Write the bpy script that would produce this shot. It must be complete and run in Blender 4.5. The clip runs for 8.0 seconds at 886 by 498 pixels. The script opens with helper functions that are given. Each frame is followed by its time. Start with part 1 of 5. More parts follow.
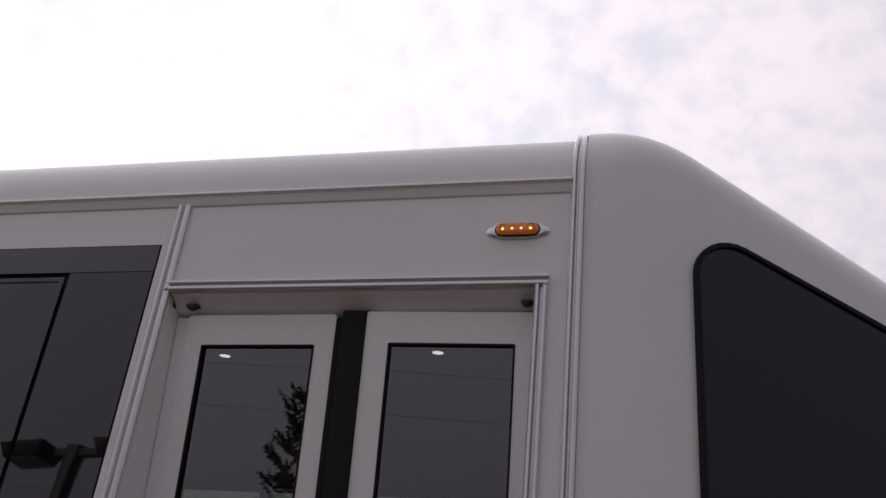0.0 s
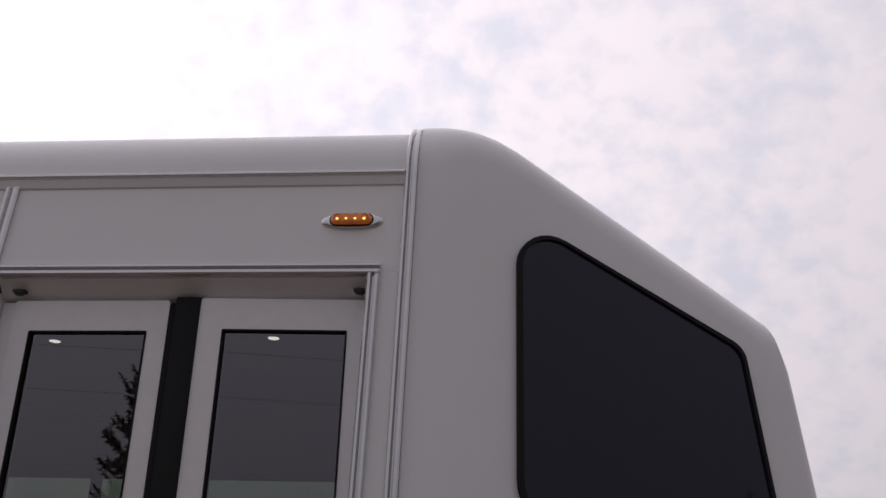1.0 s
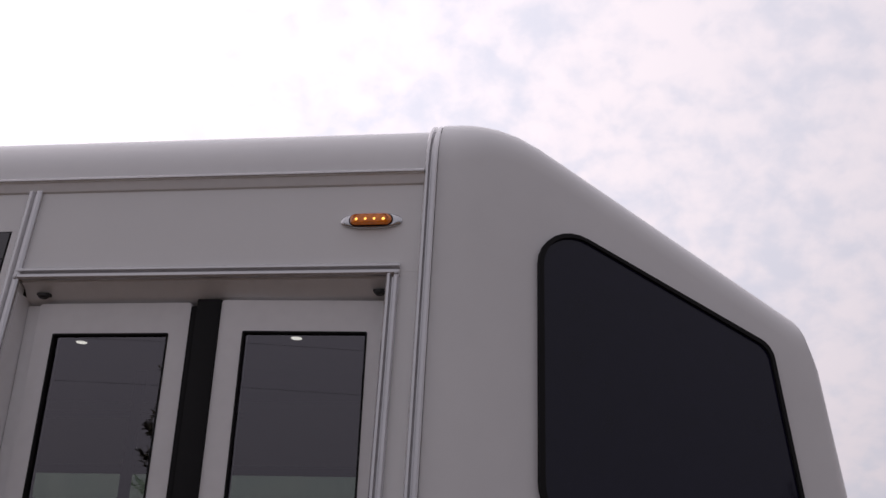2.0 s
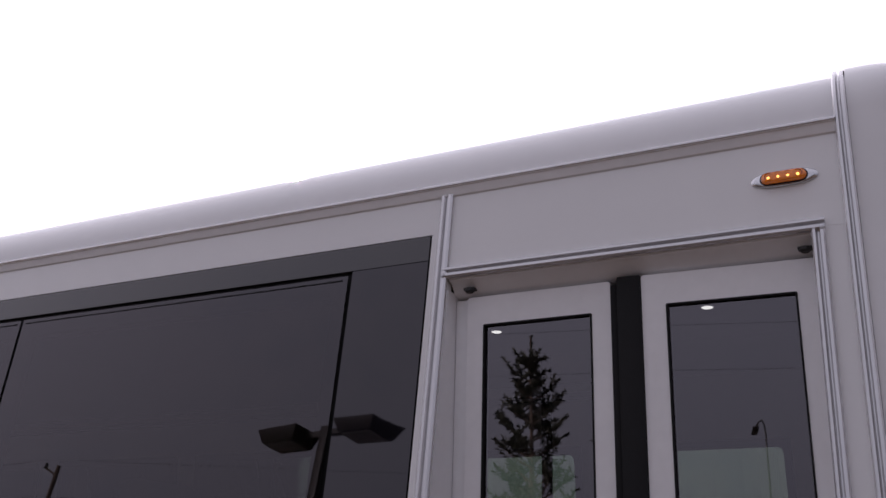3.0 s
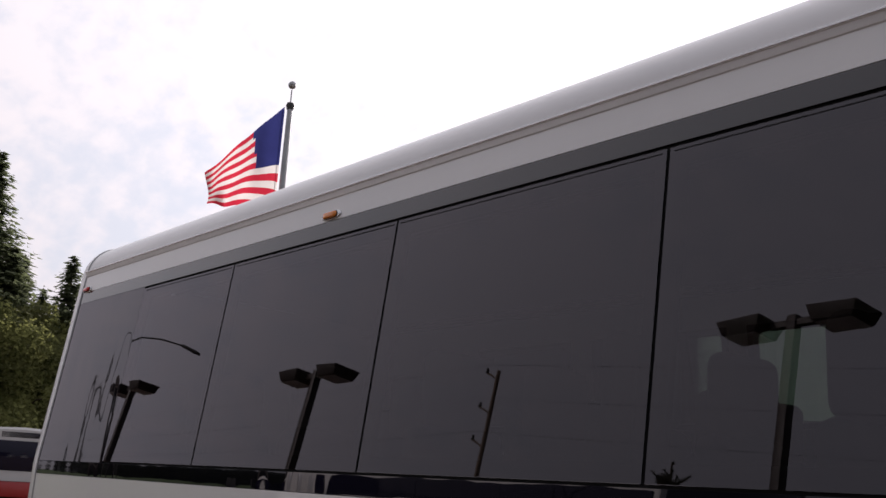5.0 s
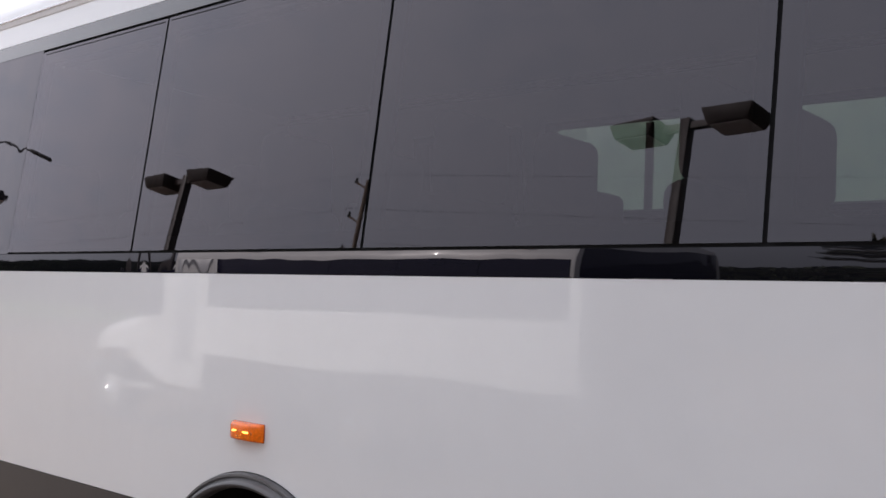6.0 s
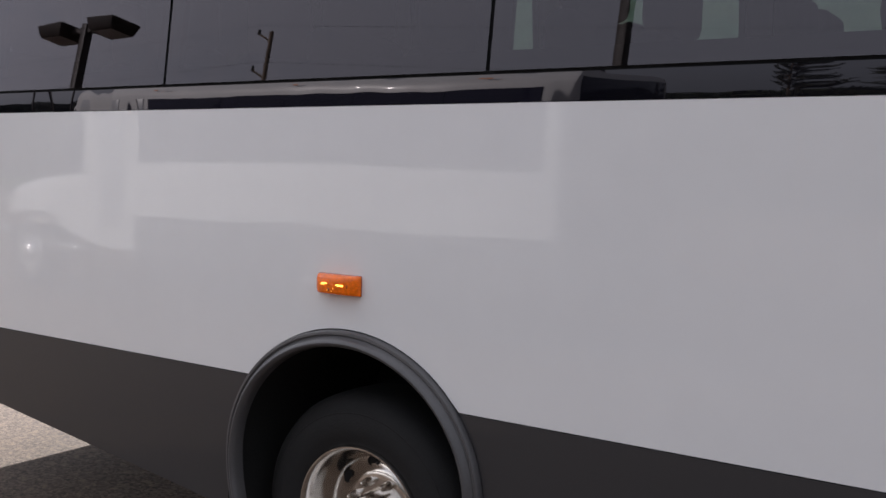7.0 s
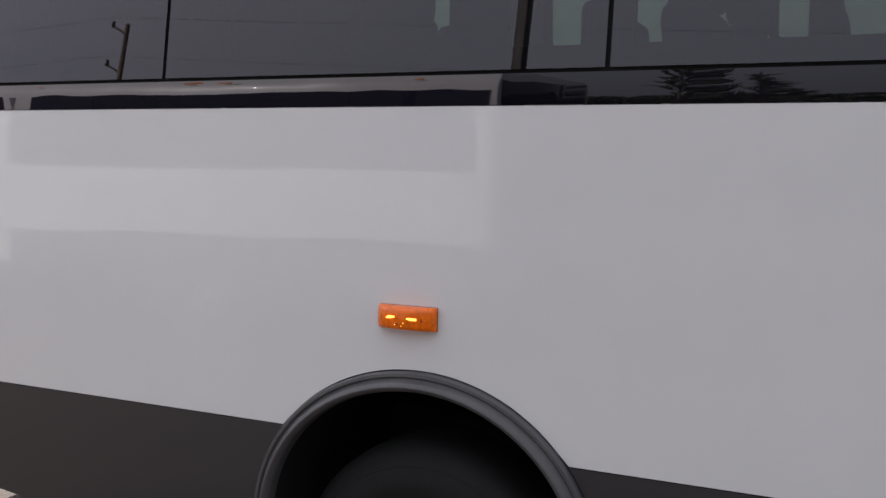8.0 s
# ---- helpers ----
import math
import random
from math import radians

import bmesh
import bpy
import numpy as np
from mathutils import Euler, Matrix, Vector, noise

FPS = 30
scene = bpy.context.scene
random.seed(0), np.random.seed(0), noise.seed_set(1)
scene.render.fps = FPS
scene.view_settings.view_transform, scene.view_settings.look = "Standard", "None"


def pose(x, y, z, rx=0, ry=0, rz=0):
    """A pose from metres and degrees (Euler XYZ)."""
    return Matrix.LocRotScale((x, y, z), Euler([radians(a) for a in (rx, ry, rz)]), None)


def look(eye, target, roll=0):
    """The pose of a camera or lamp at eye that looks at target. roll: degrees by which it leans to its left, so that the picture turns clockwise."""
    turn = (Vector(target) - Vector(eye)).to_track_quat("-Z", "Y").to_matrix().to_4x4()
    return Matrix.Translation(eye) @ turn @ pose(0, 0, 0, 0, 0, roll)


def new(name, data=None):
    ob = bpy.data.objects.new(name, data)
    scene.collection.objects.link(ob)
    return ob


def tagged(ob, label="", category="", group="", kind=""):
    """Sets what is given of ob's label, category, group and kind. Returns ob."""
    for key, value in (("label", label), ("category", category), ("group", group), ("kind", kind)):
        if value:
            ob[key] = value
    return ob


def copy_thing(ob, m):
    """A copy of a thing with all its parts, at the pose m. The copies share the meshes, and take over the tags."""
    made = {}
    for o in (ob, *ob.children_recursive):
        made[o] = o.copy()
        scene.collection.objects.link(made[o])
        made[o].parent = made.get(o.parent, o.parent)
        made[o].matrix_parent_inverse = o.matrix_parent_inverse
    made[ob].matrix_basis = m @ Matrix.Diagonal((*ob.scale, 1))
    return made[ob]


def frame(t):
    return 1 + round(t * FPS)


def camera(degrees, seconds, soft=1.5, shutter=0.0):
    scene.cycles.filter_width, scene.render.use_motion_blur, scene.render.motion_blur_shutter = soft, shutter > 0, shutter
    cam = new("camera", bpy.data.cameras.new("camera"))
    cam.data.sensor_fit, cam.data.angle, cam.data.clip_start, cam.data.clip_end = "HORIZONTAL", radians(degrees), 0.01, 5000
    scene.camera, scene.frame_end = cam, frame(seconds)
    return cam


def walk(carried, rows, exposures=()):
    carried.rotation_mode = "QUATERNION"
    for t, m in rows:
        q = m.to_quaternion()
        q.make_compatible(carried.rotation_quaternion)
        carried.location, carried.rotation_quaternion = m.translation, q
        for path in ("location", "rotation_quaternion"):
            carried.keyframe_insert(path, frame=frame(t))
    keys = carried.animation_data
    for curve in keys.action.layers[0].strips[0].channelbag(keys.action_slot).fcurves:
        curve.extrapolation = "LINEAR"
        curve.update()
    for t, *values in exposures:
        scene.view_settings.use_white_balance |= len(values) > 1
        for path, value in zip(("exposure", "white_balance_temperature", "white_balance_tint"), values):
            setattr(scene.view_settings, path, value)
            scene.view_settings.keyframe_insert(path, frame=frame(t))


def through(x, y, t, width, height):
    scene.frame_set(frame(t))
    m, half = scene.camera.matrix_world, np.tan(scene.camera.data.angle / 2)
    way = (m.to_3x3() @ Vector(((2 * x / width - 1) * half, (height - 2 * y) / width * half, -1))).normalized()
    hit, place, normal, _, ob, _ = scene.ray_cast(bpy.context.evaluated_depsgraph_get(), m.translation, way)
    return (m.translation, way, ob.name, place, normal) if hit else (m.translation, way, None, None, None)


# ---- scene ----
cam = camera(48.6, 8.0, soft=1.5)

PATH = [
    (0, pose(0.230, -1.745, 1.785, 112.82, -4.15, 13.34)),
    (0.2, pose(0.247, -1.755, 1.789, 112.74, -3.09, 10.46)),
    (0.5, pose(0.267, -1.781, 1.774, 112.81, -2.96, 6.76)),
    (0.7, pose(0.296, -1.790, 1.778, 112.54, -2.26, 6.37)),
    (1, pose(0.281, -1.807, 1.776, 112.17, -1.63, 5.05)),
    (1.2, pose(0.301, -1.798, 1.780, 111.87, -2.01, 5.45)),
    (2.3, pose(0.316, -1.791, 1.807, 111.08, -1.92, 8.60)),
    (2.5, pose(0.294, -1.784, 1.807, 110.71, -1.94, 10.02)),
    (2.7, pose(0.210, -1.804, 1.784, 110.78, -1.07, 13.24)),
    (3, pose(0.116, -1.875, 1.771, 109.91, -1.65, 26.65)),
    (3.3, pose(0.027, -1.864, 1.708, 110.16, -3.03, 38.81)),
    (3.5, pose(-0.019, -1.860, 1.707, 109.52, -3.44, 42.37)),
    (3.7, pose(-0.044, -1.860, 1.700, 108.79, -4.49, 45.58)),
    (4, pose(-0.140, -1.856, 1.674, 107.72, -5.97, 48.04)),
    (4.2, pose(-0.302, -1.806, 1.672, 106.61, -5.62, 49.78)),
    (5.3, pose(-0.972, -1.999, 1.579, 102.14, -2.16, 48.78)),
    (5.5, pose(-1.125, -1.971, 1.554, 100.05, -2.13, 47.58)),
    (5.8, pose(-1.342, -1.957, 1.486, 95.78, -2.98, 43.94)),
    (6, pose(-1.506, -1.977, 1.483, 93.51, -2.36, 40.48)),
    (6.2, pose(-1.645, -2.005, 1.488, 91.44, -2.25, 39.43)),
    (6.5, pose(-1.888, -2.066, 1.436, 89.00, -1.36, 37.20)),
    (6.7, pose(-2.032, -2.103, 1.444, 87.30, -1.24, 35.59)),
    (7, pose(-2.227, -2.108, 1.395, 85.53, -1.47, 33.76)),
    (7.2, pose(-2.368, -2.065, 1.407, 84.36, -0.60, 32.79)),
    (7.5, pose(-2.582, -2.048, 1.390, 84.39, -1.55, 30.61)),
    (7.7, pose(-2.739, -2.065, 1.384, 84.40, -1.31, 28.33)),
    (8, pose(-2.941, -2.052, 1.414, 85.65, -1.27, 24.81)),
]
EXPOSURES = [(0.0, -0.12, 6600, 20), (2.6, -0.02, 6560, 20), (3.0, 0.24, 6270, 24), (3.5, -0.20, 6480, 20), (4.2, -0.42, 6560, 17), (5.3, 0.40, 6480, 17), (5.7, 1.00, 6360, 17), (6.1, 1.36, 6260, 12), (6.6, 1.20, 6240, 13), (7.0, 1.02, 6240, 13), (8.0, 1.03, 6240, 12)]
walk(cam, PATH, EXPOSURES)

# ---- world and sun ----
SUN_AZ, SUN_EL = radians(36.8), radians(24.6)
SUN_DIR = Vector((-math.sin(SUN_AZ) * math.cos(SUN_EL), math.cos(SUN_AZ) * math.cos(SUN_EL), math.sin(SUN_EL)))


def build_world():
    """Hazy, thinly clouded sky, brightest round the sun."""
    world = bpy.data.worlds.new("sky")
    scene.world = world
    world.use_nodes = True
    nt = world.node_tree
    nt.nodes.clear()
    N, L = nt.nodes.new, nt.links.new
    out, bg = N("ShaderNodeOutputWorld"), N("ShaderNodeBackground")
    sky = N("ShaderNodeTexSky")
    sky.sky_type, sky.sun_disc = "NISHITA", False
    sky.sun_elevation, sky.sun_rotation = SUN_EL, -SUN_AZ
    sky.air_density, sky.dust_density = 1.0, 0.5
    co = N("ShaderNodeTexCoord")
    sep = N("ShaderNodeSeparateXYZ")
    L(co.outputs["Generated"], sep.inputs[0])

    def calc(op, a, b=None, clamp=False):
        n = N("ShaderNodeMath")
        n.operation, n.use_clamp = op, clamp
        for i, v in enumerate((a, b)):
            if v is None:
                continue
            if isinstance(v, (int, float)):
                n.inputs[i].default_value = v
            else:
                L(v, n.inputs[i])
        return n.outputs[0]

    height = calc("ADD", calc("MAXIMUM", sep.outputs[2], 0.0), 0.70)
    flat = N("ShaderNodeCombineXYZ")
    L(calc("DIVIDE", sep.outputs[0], height), flat.inputs[0])
    L(calc("DIVIDE", sep.outputs[1], height), flat.inputs[1])
    noise_tex = N("ShaderNodeTexNoise")
    noise_tex.inputs["Scale"].default_value = 30.0
    noise_tex.inputs["Detail"].default_value = 5.0
    noise_tex.inputs["Roughness"].default_value = 0.52
    noise_tex.inputs["Distortion"].default_value = 0.15
    L(flat.outputs[0], noise_tex.inputs["Vector"])
    big = N("ShaderNodeTexNoise")
    big.inputs["Scale"].default_value = 4.2
    big.inputs["Detail"].default_value = 3.0
    L(flat.outputs[0], big.inputs["Vector"])
    both = calc("ADD", calc("MULTIPLY", noise_tex.outputs[0], 0.50), calc("MULTIPLY", big.outputs[0], 0.50))
    mask = N("ShaderNodeMapRange")
    mask.inputs["From Min"].default_value, mask.inputs["From Max"].default_value = 0.36, 0.58
    mask.inputs["To Min"].default_value, mask.inputs["To Max"].default_value = 0.30, 1.0
    mask.interpolation_type = "SMOOTHSTEP"
    L(both, mask.inputs["Value"])
    dot = N("ShaderNodeVectorMath")
    dot.operation = "DOT_PRODUCT"
    dot.inputs[1].default_value = SUN_DIR
    L(co.outputs["Generated"], dot.inputs[0])
    half = calc("ADD", calc("MULTIPLY", dot.outputs["Value"], 0.5), 0.5, True)
    low = calc("POWER", calc("SUBTRACT", 1.0, calc("MAXIMUM", sep.outputs[2], 0.0)), 2.5)
    veil = calc("ADD", calc("ADD", 0.455, calc("MULTIPLY", low, -0.25)), calc("MULTIPLY", calc("POWER", half, 2.9), 0.79))
    veil = calc("ADD", veil, calc("MULTIPLY", calc("POWER", half, 40.0), 0.05))
    veil = calc("ADD", veil, calc("MULTIPLY", calc("POWER", half, 260.0), 0.10))
    warmth = N("ShaderNodeMix")
    warmth.data_type = "RGBA"
    warmth.inputs["A"].default_value, warmth.inputs["B"].default_value = (0.88, 0.93, 1.045, 1), (1.00, 0.96, 0.975, 1)
    L(half, warmth.inputs["Factor"])
    cloud = N("ShaderNodeVectorMath")
    cloud.operation = "SCALE"
    L(warmth.outputs["Result"], cloud.inputs[0])
    L(veil, cloud.inputs["Scale"])
    blue = N("ShaderNodeVectorMath")
    blue.operation = "SCALE"
    blue.inputs["Scale"].default_value = 0.012
    L(sky.outputs[0], blue.inputs[0])
    haze = N("ShaderNodeVectorMath")
    haze.operation = "SCALE"
    haze.inputs[0].default_value = (0.615, 0.69, 0.785)
    L(veil, haze.inputs["Scale"])
    clear = N("ShaderNodeVectorMath")
    clear.operation = "ADD"
    L(blue.outputs[0], clear.inputs[0])
    L(haze.outputs[0], clear.inputs[1])
    mix = N("ShaderNodeMix")
    mix.data_type = "RGBA"
    # the veil is evener away from the sun
    gaps = calc("MULTIPLY", calc("SUBTRACT", 1.0, mask.outputs[0]), calc("POWER", half, 1.6))
    L(calc("SUBTRACT", 1.0, gaps, True), mix.inputs["Factor"])
    L(clear.outputs[0], mix.inputs["A"])
    L(cloud.outputs[0], mix.inputs["B"])
    L(mix.outputs["Result"], bg.inputs[0])
    bg.inputs[1].default_value = 1.0
    L(bg.outputs[0], out.inputs[0])


build_world()
sun = new("sun", bpy.data.lights.new("sun", "SUN"))
sun.data.energy, sun.data.angle, sun.data.color = 3.9, radians(0.6), (1.0, 0.93, 0.84)
sun.matrix_world = look(SUN_DIR * 60, (0, 0, 0))


# ---- materials ----
def material(name, color, rough=0.5, metal=0.0, vary=0.12, grain=(6.0, 60.0), bump=0.0, bump_scale=200.0, coat=0.0, coat_rough=0.03, tint=None, spec=0.5):
    """A surface whose colour wanders at two scales, with optional fine relief and a clear coat."""
    m = bpy.data.materials.new(name)
    m.use_nodes = True
    nt = m.node_tree
    b = nt.nodes["Principled BSDF"]
    N, L = nt.nodes.new, nt.links.new
    co = N("ShaderNodeTexCoord")
    last = None
    for scale, weight in zip(grain, (0.6, 0.4)):
        n = N("ShaderNodeTexNoise")
        n.inputs["Scale"].default_value, n.inputs["Detail"].default_value = scale, 5.0
        L(co.outputs["Object"], n.inputs["Vector"])
        s = N("ShaderNodeMath")
        s.operation = "MULTIPLY"
        s.inputs[1].default_value = weight
        L(n.outputs[0], s.inputs[0])
        if last is None:
            last = s.outputs[0]
        else:
            a = N("ShaderNodeMath")
            a.operation = "ADD"
            L(last, a.inputs[0])
            L(s.outputs[0], a.inputs[1])
            last = a.outputs[0]
    ramp = N("ShaderNodeMapRange")
    ramp.inputs["From Min"].default_value, ramp.inputs["From Max"].default_value = 0.3, 0.7
    L(last, ramp.inputs["Value"])
    mix = N("ShaderNodeMix")
    mix.data_type = "RGBA"
    dark = tuple(c * (1 - vary) for c in color)
    light = tint or tuple(min(1.0, c * (1 + vary)) for c in color)
    mix.inputs["A"].default_value, mix.inputs["B"].default_value = (*dark, 1), (*light, 1)
    L(ramp.outputs[0], mix.inputs["Factor"])
    L(mix.outputs["Result"], b.inputs["Base Color"])
    b.inputs["Metallic"].default_value = metal
    b.inputs["Specular IOR Level"].default_value = spec
    rr = N("ShaderNodeMapRange")
    rr.inputs["To Min"].default_value, rr.inputs["To Max"].default_value = rough * 0.8, min(1.0, rough * 1.2)
    L(last, rr.inputs["Value"])
    L(rr.outputs[0], b.inputs["Roughness"])
    b.inputs["Coat Weight"].default_value, b.inputs["Coat Roughness"].default_value = coat, coat_rough
    if bump:
        n = N("ShaderNodeTexNoise")
        n.inputs["Scale"].default_value, n.inputs["Detail"].default_value = bump_scale, 3.0
        L(co.outputs["Object"], n.inputs["Vector"])
        bp = N("ShaderNodeBump")
        bp.inputs["Strength"].default_value, bp.inputs["Distance"].default_value = bump, 0.004
        L(n.outputs[0], bp.inputs["Height"])
        L(bp.outputs[0], b.inputs["Normal"])
    return m


def coach_paint(name, color, wave=0.25, rough=0.3, coat=0.8):
    """Gloss coach enamel over thin sheet that ripples a little."""
    m = material(name, color, rough, 0.0, 0.025, (1.2, 9.0), coat=coat, coat_rough=0.032, spec=0.4)
    nt = m.node_tree
    b = nt.nodes["Principled BSDF"]
    N, L = nt.nodes.new, nt.links.new
    co = N("ShaderNodeTexCoord")
    stretch = N("ShaderNodeMapping")
    stretch.inputs["Scale"].default_value = (0.55, 1.0, 2.6)
    n = N("ShaderNodeTexNoise")
    n.inputs["Scale"].default_value, n.inputs["Detail"].default_value = 1.6, 1.5
    bp = N("ShaderNodeBump")
    bp.inputs["Strength"].default_value, bp.inputs["Distance"].default_value = wave, 0.012
    L(co.outputs["Object"], stretch.inputs[0])
    L(stretch.outputs[0], n.inputs["Vector"])
    L(n.outputs[0], bp.inputs["Height"])
    L(bp.outputs[0], b.inputs["Normal"])
    L(bp.outputs[0], b.inputs["Coat Normal"])
    return m


def tinted_glass(name, through, gloss=1.0, wave=0.0, ior=1.75):
    """Dark privacy glass: what passes through is tinted, the rest mirrors by Fresnel."""
    m = bpy.data.materials.new(name)
    m.use_nodes = True
    nt = m.node_tree
    nt.nodes.clear()
    N, L = nt.nodes.new, nt.links.new
    out, mix = N("ShaderNodeOutputMaterial"), N("ShaderNodeMixShader")
    clear, mirror, fres = N("ShaderNodeBsdfTransparent"), N("ShaderNodeBsdfGlossy"), N("ShaderNodeFresnel")
    clear.inputs[0].default_value = (*through, 1)
    mirror.inputs["Color"].default_value = (gloss * 0.98, gloss * 0.93, gloss, 1)
    mirror.inputs["Roughness"].default_value = 0.0
    fres.inputs["IOR"].default_value = ior
    if wave:
        co, n, bp = N("ShaderNodeTexCoord"), N("ShaderNodeTexNoise"), N("ShaderNodeBump")
        n.inputs["Scale"].default_value, n.inputs["Detail"].default_value = 1.3, 1.0
        bp.inputs["Strength"].default_value, bp.inputs["Distance"].default_value = wave, 0.006
        L(co.outputs["Object"], n.inputs["Vector"])
        L(n.outputs[0], bp.inputs["Height"])
        L(bp.outputs[0], mirror.inputs["Normal"])
    L(fres.outputs[0], mix.inputs[0])
    L(clear.outputs[0], mix.inputs[1])
    L(mirror.outputs[0], mix.inputs[2])
    L(mix.outputs[0], out.inputs[0])
    return m


def black_glass(name, wave, ior=1.72):
    """Opaque black glazing that mirrors by Fresnel and ripples."""
    m = bpy.data.materials.new(name)
    m.use_nodes = True
    nt = m.node_tree
    nt.nodes.clear()
    N, L = nt.nodes.new, nt.links.new
    out, mix = N("ShaderNodeOutputMaterial"), N("ShaderNodeMixShader")
    dull, mirror, fres = N("ShaderNodeBsdfDiffuse"), N("ShaderNodeBsdfGlossy"), N("ShaderNodeFresnel")
    dull.inputs[0].default_value = (0.004, 0.004, 0.006, 1)
    mirror.inputs["Color"].default_value = (0.96, 0.92, 0.97, 1)
    mirror.inputs["Roughness"].default_value = 0.02
    fres.inputs["IOR"].default_value = ior
    co, last = N("ShaderNodeTexCoord"), None
    for scale, across, depth in ((4.5, 0.3, 0.020), (3.0, 5.0, 0.0012)):
        stretch, n, bp = N("ShaderNodeMapping"), N("ShaderNodeTexNoise"), N("ShaderNodeBump")
        stretch.inputs["Scale"].default_value = (1.0, 1.0, across)
        n.inputs["Scale"].default_value, n.inputs["Detail"].default_value = scale, 1.0
        bp.inputs["Strength"].default_value, bp.inputs["Distance"].default_value = wave, depth
        L(co.outputs["Object"], stretch.inputs[0])
        L(stretch.outputs[0], n.inputs["Vector"])
        L(n.outputs[0], bp.inputs["Height"])
        if last is not None:
            L(last.outputs[0], bp.inputs["Normal"])
        last = bp
    L(last.outputs[0], mirror.inputs["Normal"])
    L(fres.outputs[0], mix.inputs[0])
    L(dull.outputs[0], mix.inputs[1])
    L(mirror.outputs[0], mix.inputs[2])
    L(mix.outputs[0], out.inputs[0])
    return m


def glowing(name, color, strength):
    m = bpy.data.materials.new(name)
    m.use_nodes = True
    b = m.node_tree.nodes["Principled BSDF"]
    b.inputs["Base Color"].default_value = (*color, 1)
    b.inputs["Emission Color"].default_value = (*color, 1)
    b.inputs["Emission Strength"].default_value = strength
    return m


WHITE = coach_paint("white_coach_enamel", (0.75, 0.75, 0.75), 0.13)
WHITE_FLAT = material("white_gelcoat", (0.72, 0.72, 0.725), 0.34, 0, 0.03, (1.5, 14.0), coat=0.35, coat_rough=0.08)
SKIRT = coach_paint("charcoal_skirt_paint", (0.034, 0.033, 0.035), 0.1, 0.42, 0.32)
BAND = coach_paint("black_window_surround", (0.022, 0.019, 0.022), 0.06, 0.16, 1.0)
BAND_GLASS = black_glass("black_glass_band", 0.08)
BAND_REAR = black_glass("rear_black_panel", 0.18)
BAND_STRIP = black_glass("black_belt_strip", 0.25, 1.60)
GLASS = tinted_glass("dark_tinted_glass", (0.25, 0.275, 0.26), 1.0, 0.015)
GLASS_FAR = tinted_glass("green_tinted_glass", (0.085, 0.112, 0.088))
GLASS_DOOR = tinted_glass("grey_tinted_glass", (0.50, 0.53, 0.51), 1.0, 0.012, 2.25)


def clear_back():
    m = bpy.data.materials.new("glass_rear_face")
    m.use_nodes = True
    nt = m.node_tree
    nt.nodes.clear()
    out, clear = nt.nodes.new("ShaderNodeOutputMaterial"), nt.nodes.new("ShaderNodeBsdfTransparent")
    clear.inputs[0].default_value = (0.97, 0.98, 0.97, 1)
    nt.links.new(clear.outputs[0], out.inputs[0])
    return m


CLEAR = clear_back()
RUBBER = material("black_rubber", (0.010, 0.010, 0.011), 0.8, 0, 0.3, (20, 200), 0.15, 300, spec=0.25)
TYRE = material("tyre_rubber", (0.0075, 0.0075, 0.008), 0.8, 0, 0.3, (14, 120), 0.3, 150)
FLARE = material("grey_flare_plastic", (0.074, 0.072, 0.074), 0.36, 0, 0.15, (8, 90), 0.12, 400, spec=0.5)
ALU = material("bright_aluminium_trim", (0.66, 0.655, 0.665), 0.24, 0.65, 0.05, (4, 60), coat=0.4)
DOOR_FRAME = material("satin_white_door_frame", (0.79, 0.79, 0.80), 0.38, 0, 0.05, (3, 40), coat=0.2)
CHROME = material("chrome", (0.80, 0.79, 0.77), 0.07, 1.0, 0.08, (10, 120))
# dimmer and warmer than chrome: reflected shaded ground is put into the colour
RIM_CHROME = material("dimmed_wheel_chrome", (0.66, 0.63, 0.59), 0.17, 1.0, 0.22, (14, 120), 0.14, 40)
WOODS = material("shaded_woodland", (0.032, 0.040, 0.020), 0.9, 0, 0.4, (0.3, 3.0))
DARK_METAL = material("dark_steel", (0.05, 0.05, 0.05), 0.5, 0.6, 0.3, (10, 100))
WELL = material("wheel_well_black", (0.012, 0.012, 0.012), 0.9, 0, 0.3, (8, 70), 0.2, 120)
AMBER = material("amber_lens", (0.85, 0.25, 0.02), 0.12, 0, 0.12, (30, 200), coat=0.8)
RED = material("red_lens", (0.55, 0.02, 0.02), 0.15, 0, 0.12, (30, 200), coat=0.8)
AMBER_LIT = material("lit_amber_lens", (0.80, 0.19, 0.004), 0.10, 0, 0.40, (60, 260), coat=0.9)
BEZEL = material("dulled_chrome", (0.64, 0.64, 0.65), 0.20, 1.0, 0.12, (20, 160))
LENS_DARK = material("dark_amber_moulding", (0.36, 0.065, 0.005), 0.25, 0, 0.3, (40, 200), coat=0.5)
AMBER_LIT.node_tree.nodes["Principled BSDF"].inputs["Emission Color"].default_value = (1.0, 0.22, 0.0, 1)
AMBER_LIT.node_tree.nodes["Principled BSDF"].inputs["Emission Strength"].default_value = 0.05
AMBER_DEEP = material("deep_amber_lens", (0.80, 0.13, 0.003), 0.10, 0, 0.40, (70, 240), 0.15, 420, coat=0.25, spec=0.3)
AMBER_DEEP.node_tree.nodes["Principled BSDF"].inputs["Emission Color"].default_value = (1.0, 0.20, 0.0, 1)
AMBER_DEEP.node_tree.nodes["Principled BSDF"].inputs["Emission Strength"].default_value = 0.045
LED = glowing("amber_led", (1.0, 0.52, 0.09), 2.6)
# for the lit strips of the marker, and for painted sparkle on its lens
LED_GLINT = glowing("amber_strip_and_glint", (1.0, 0.50, 0.06), 1.9)
PUCK = glowing("ceiling_lamp_glow", (1.0, 0.97, 0.9), 1.5)
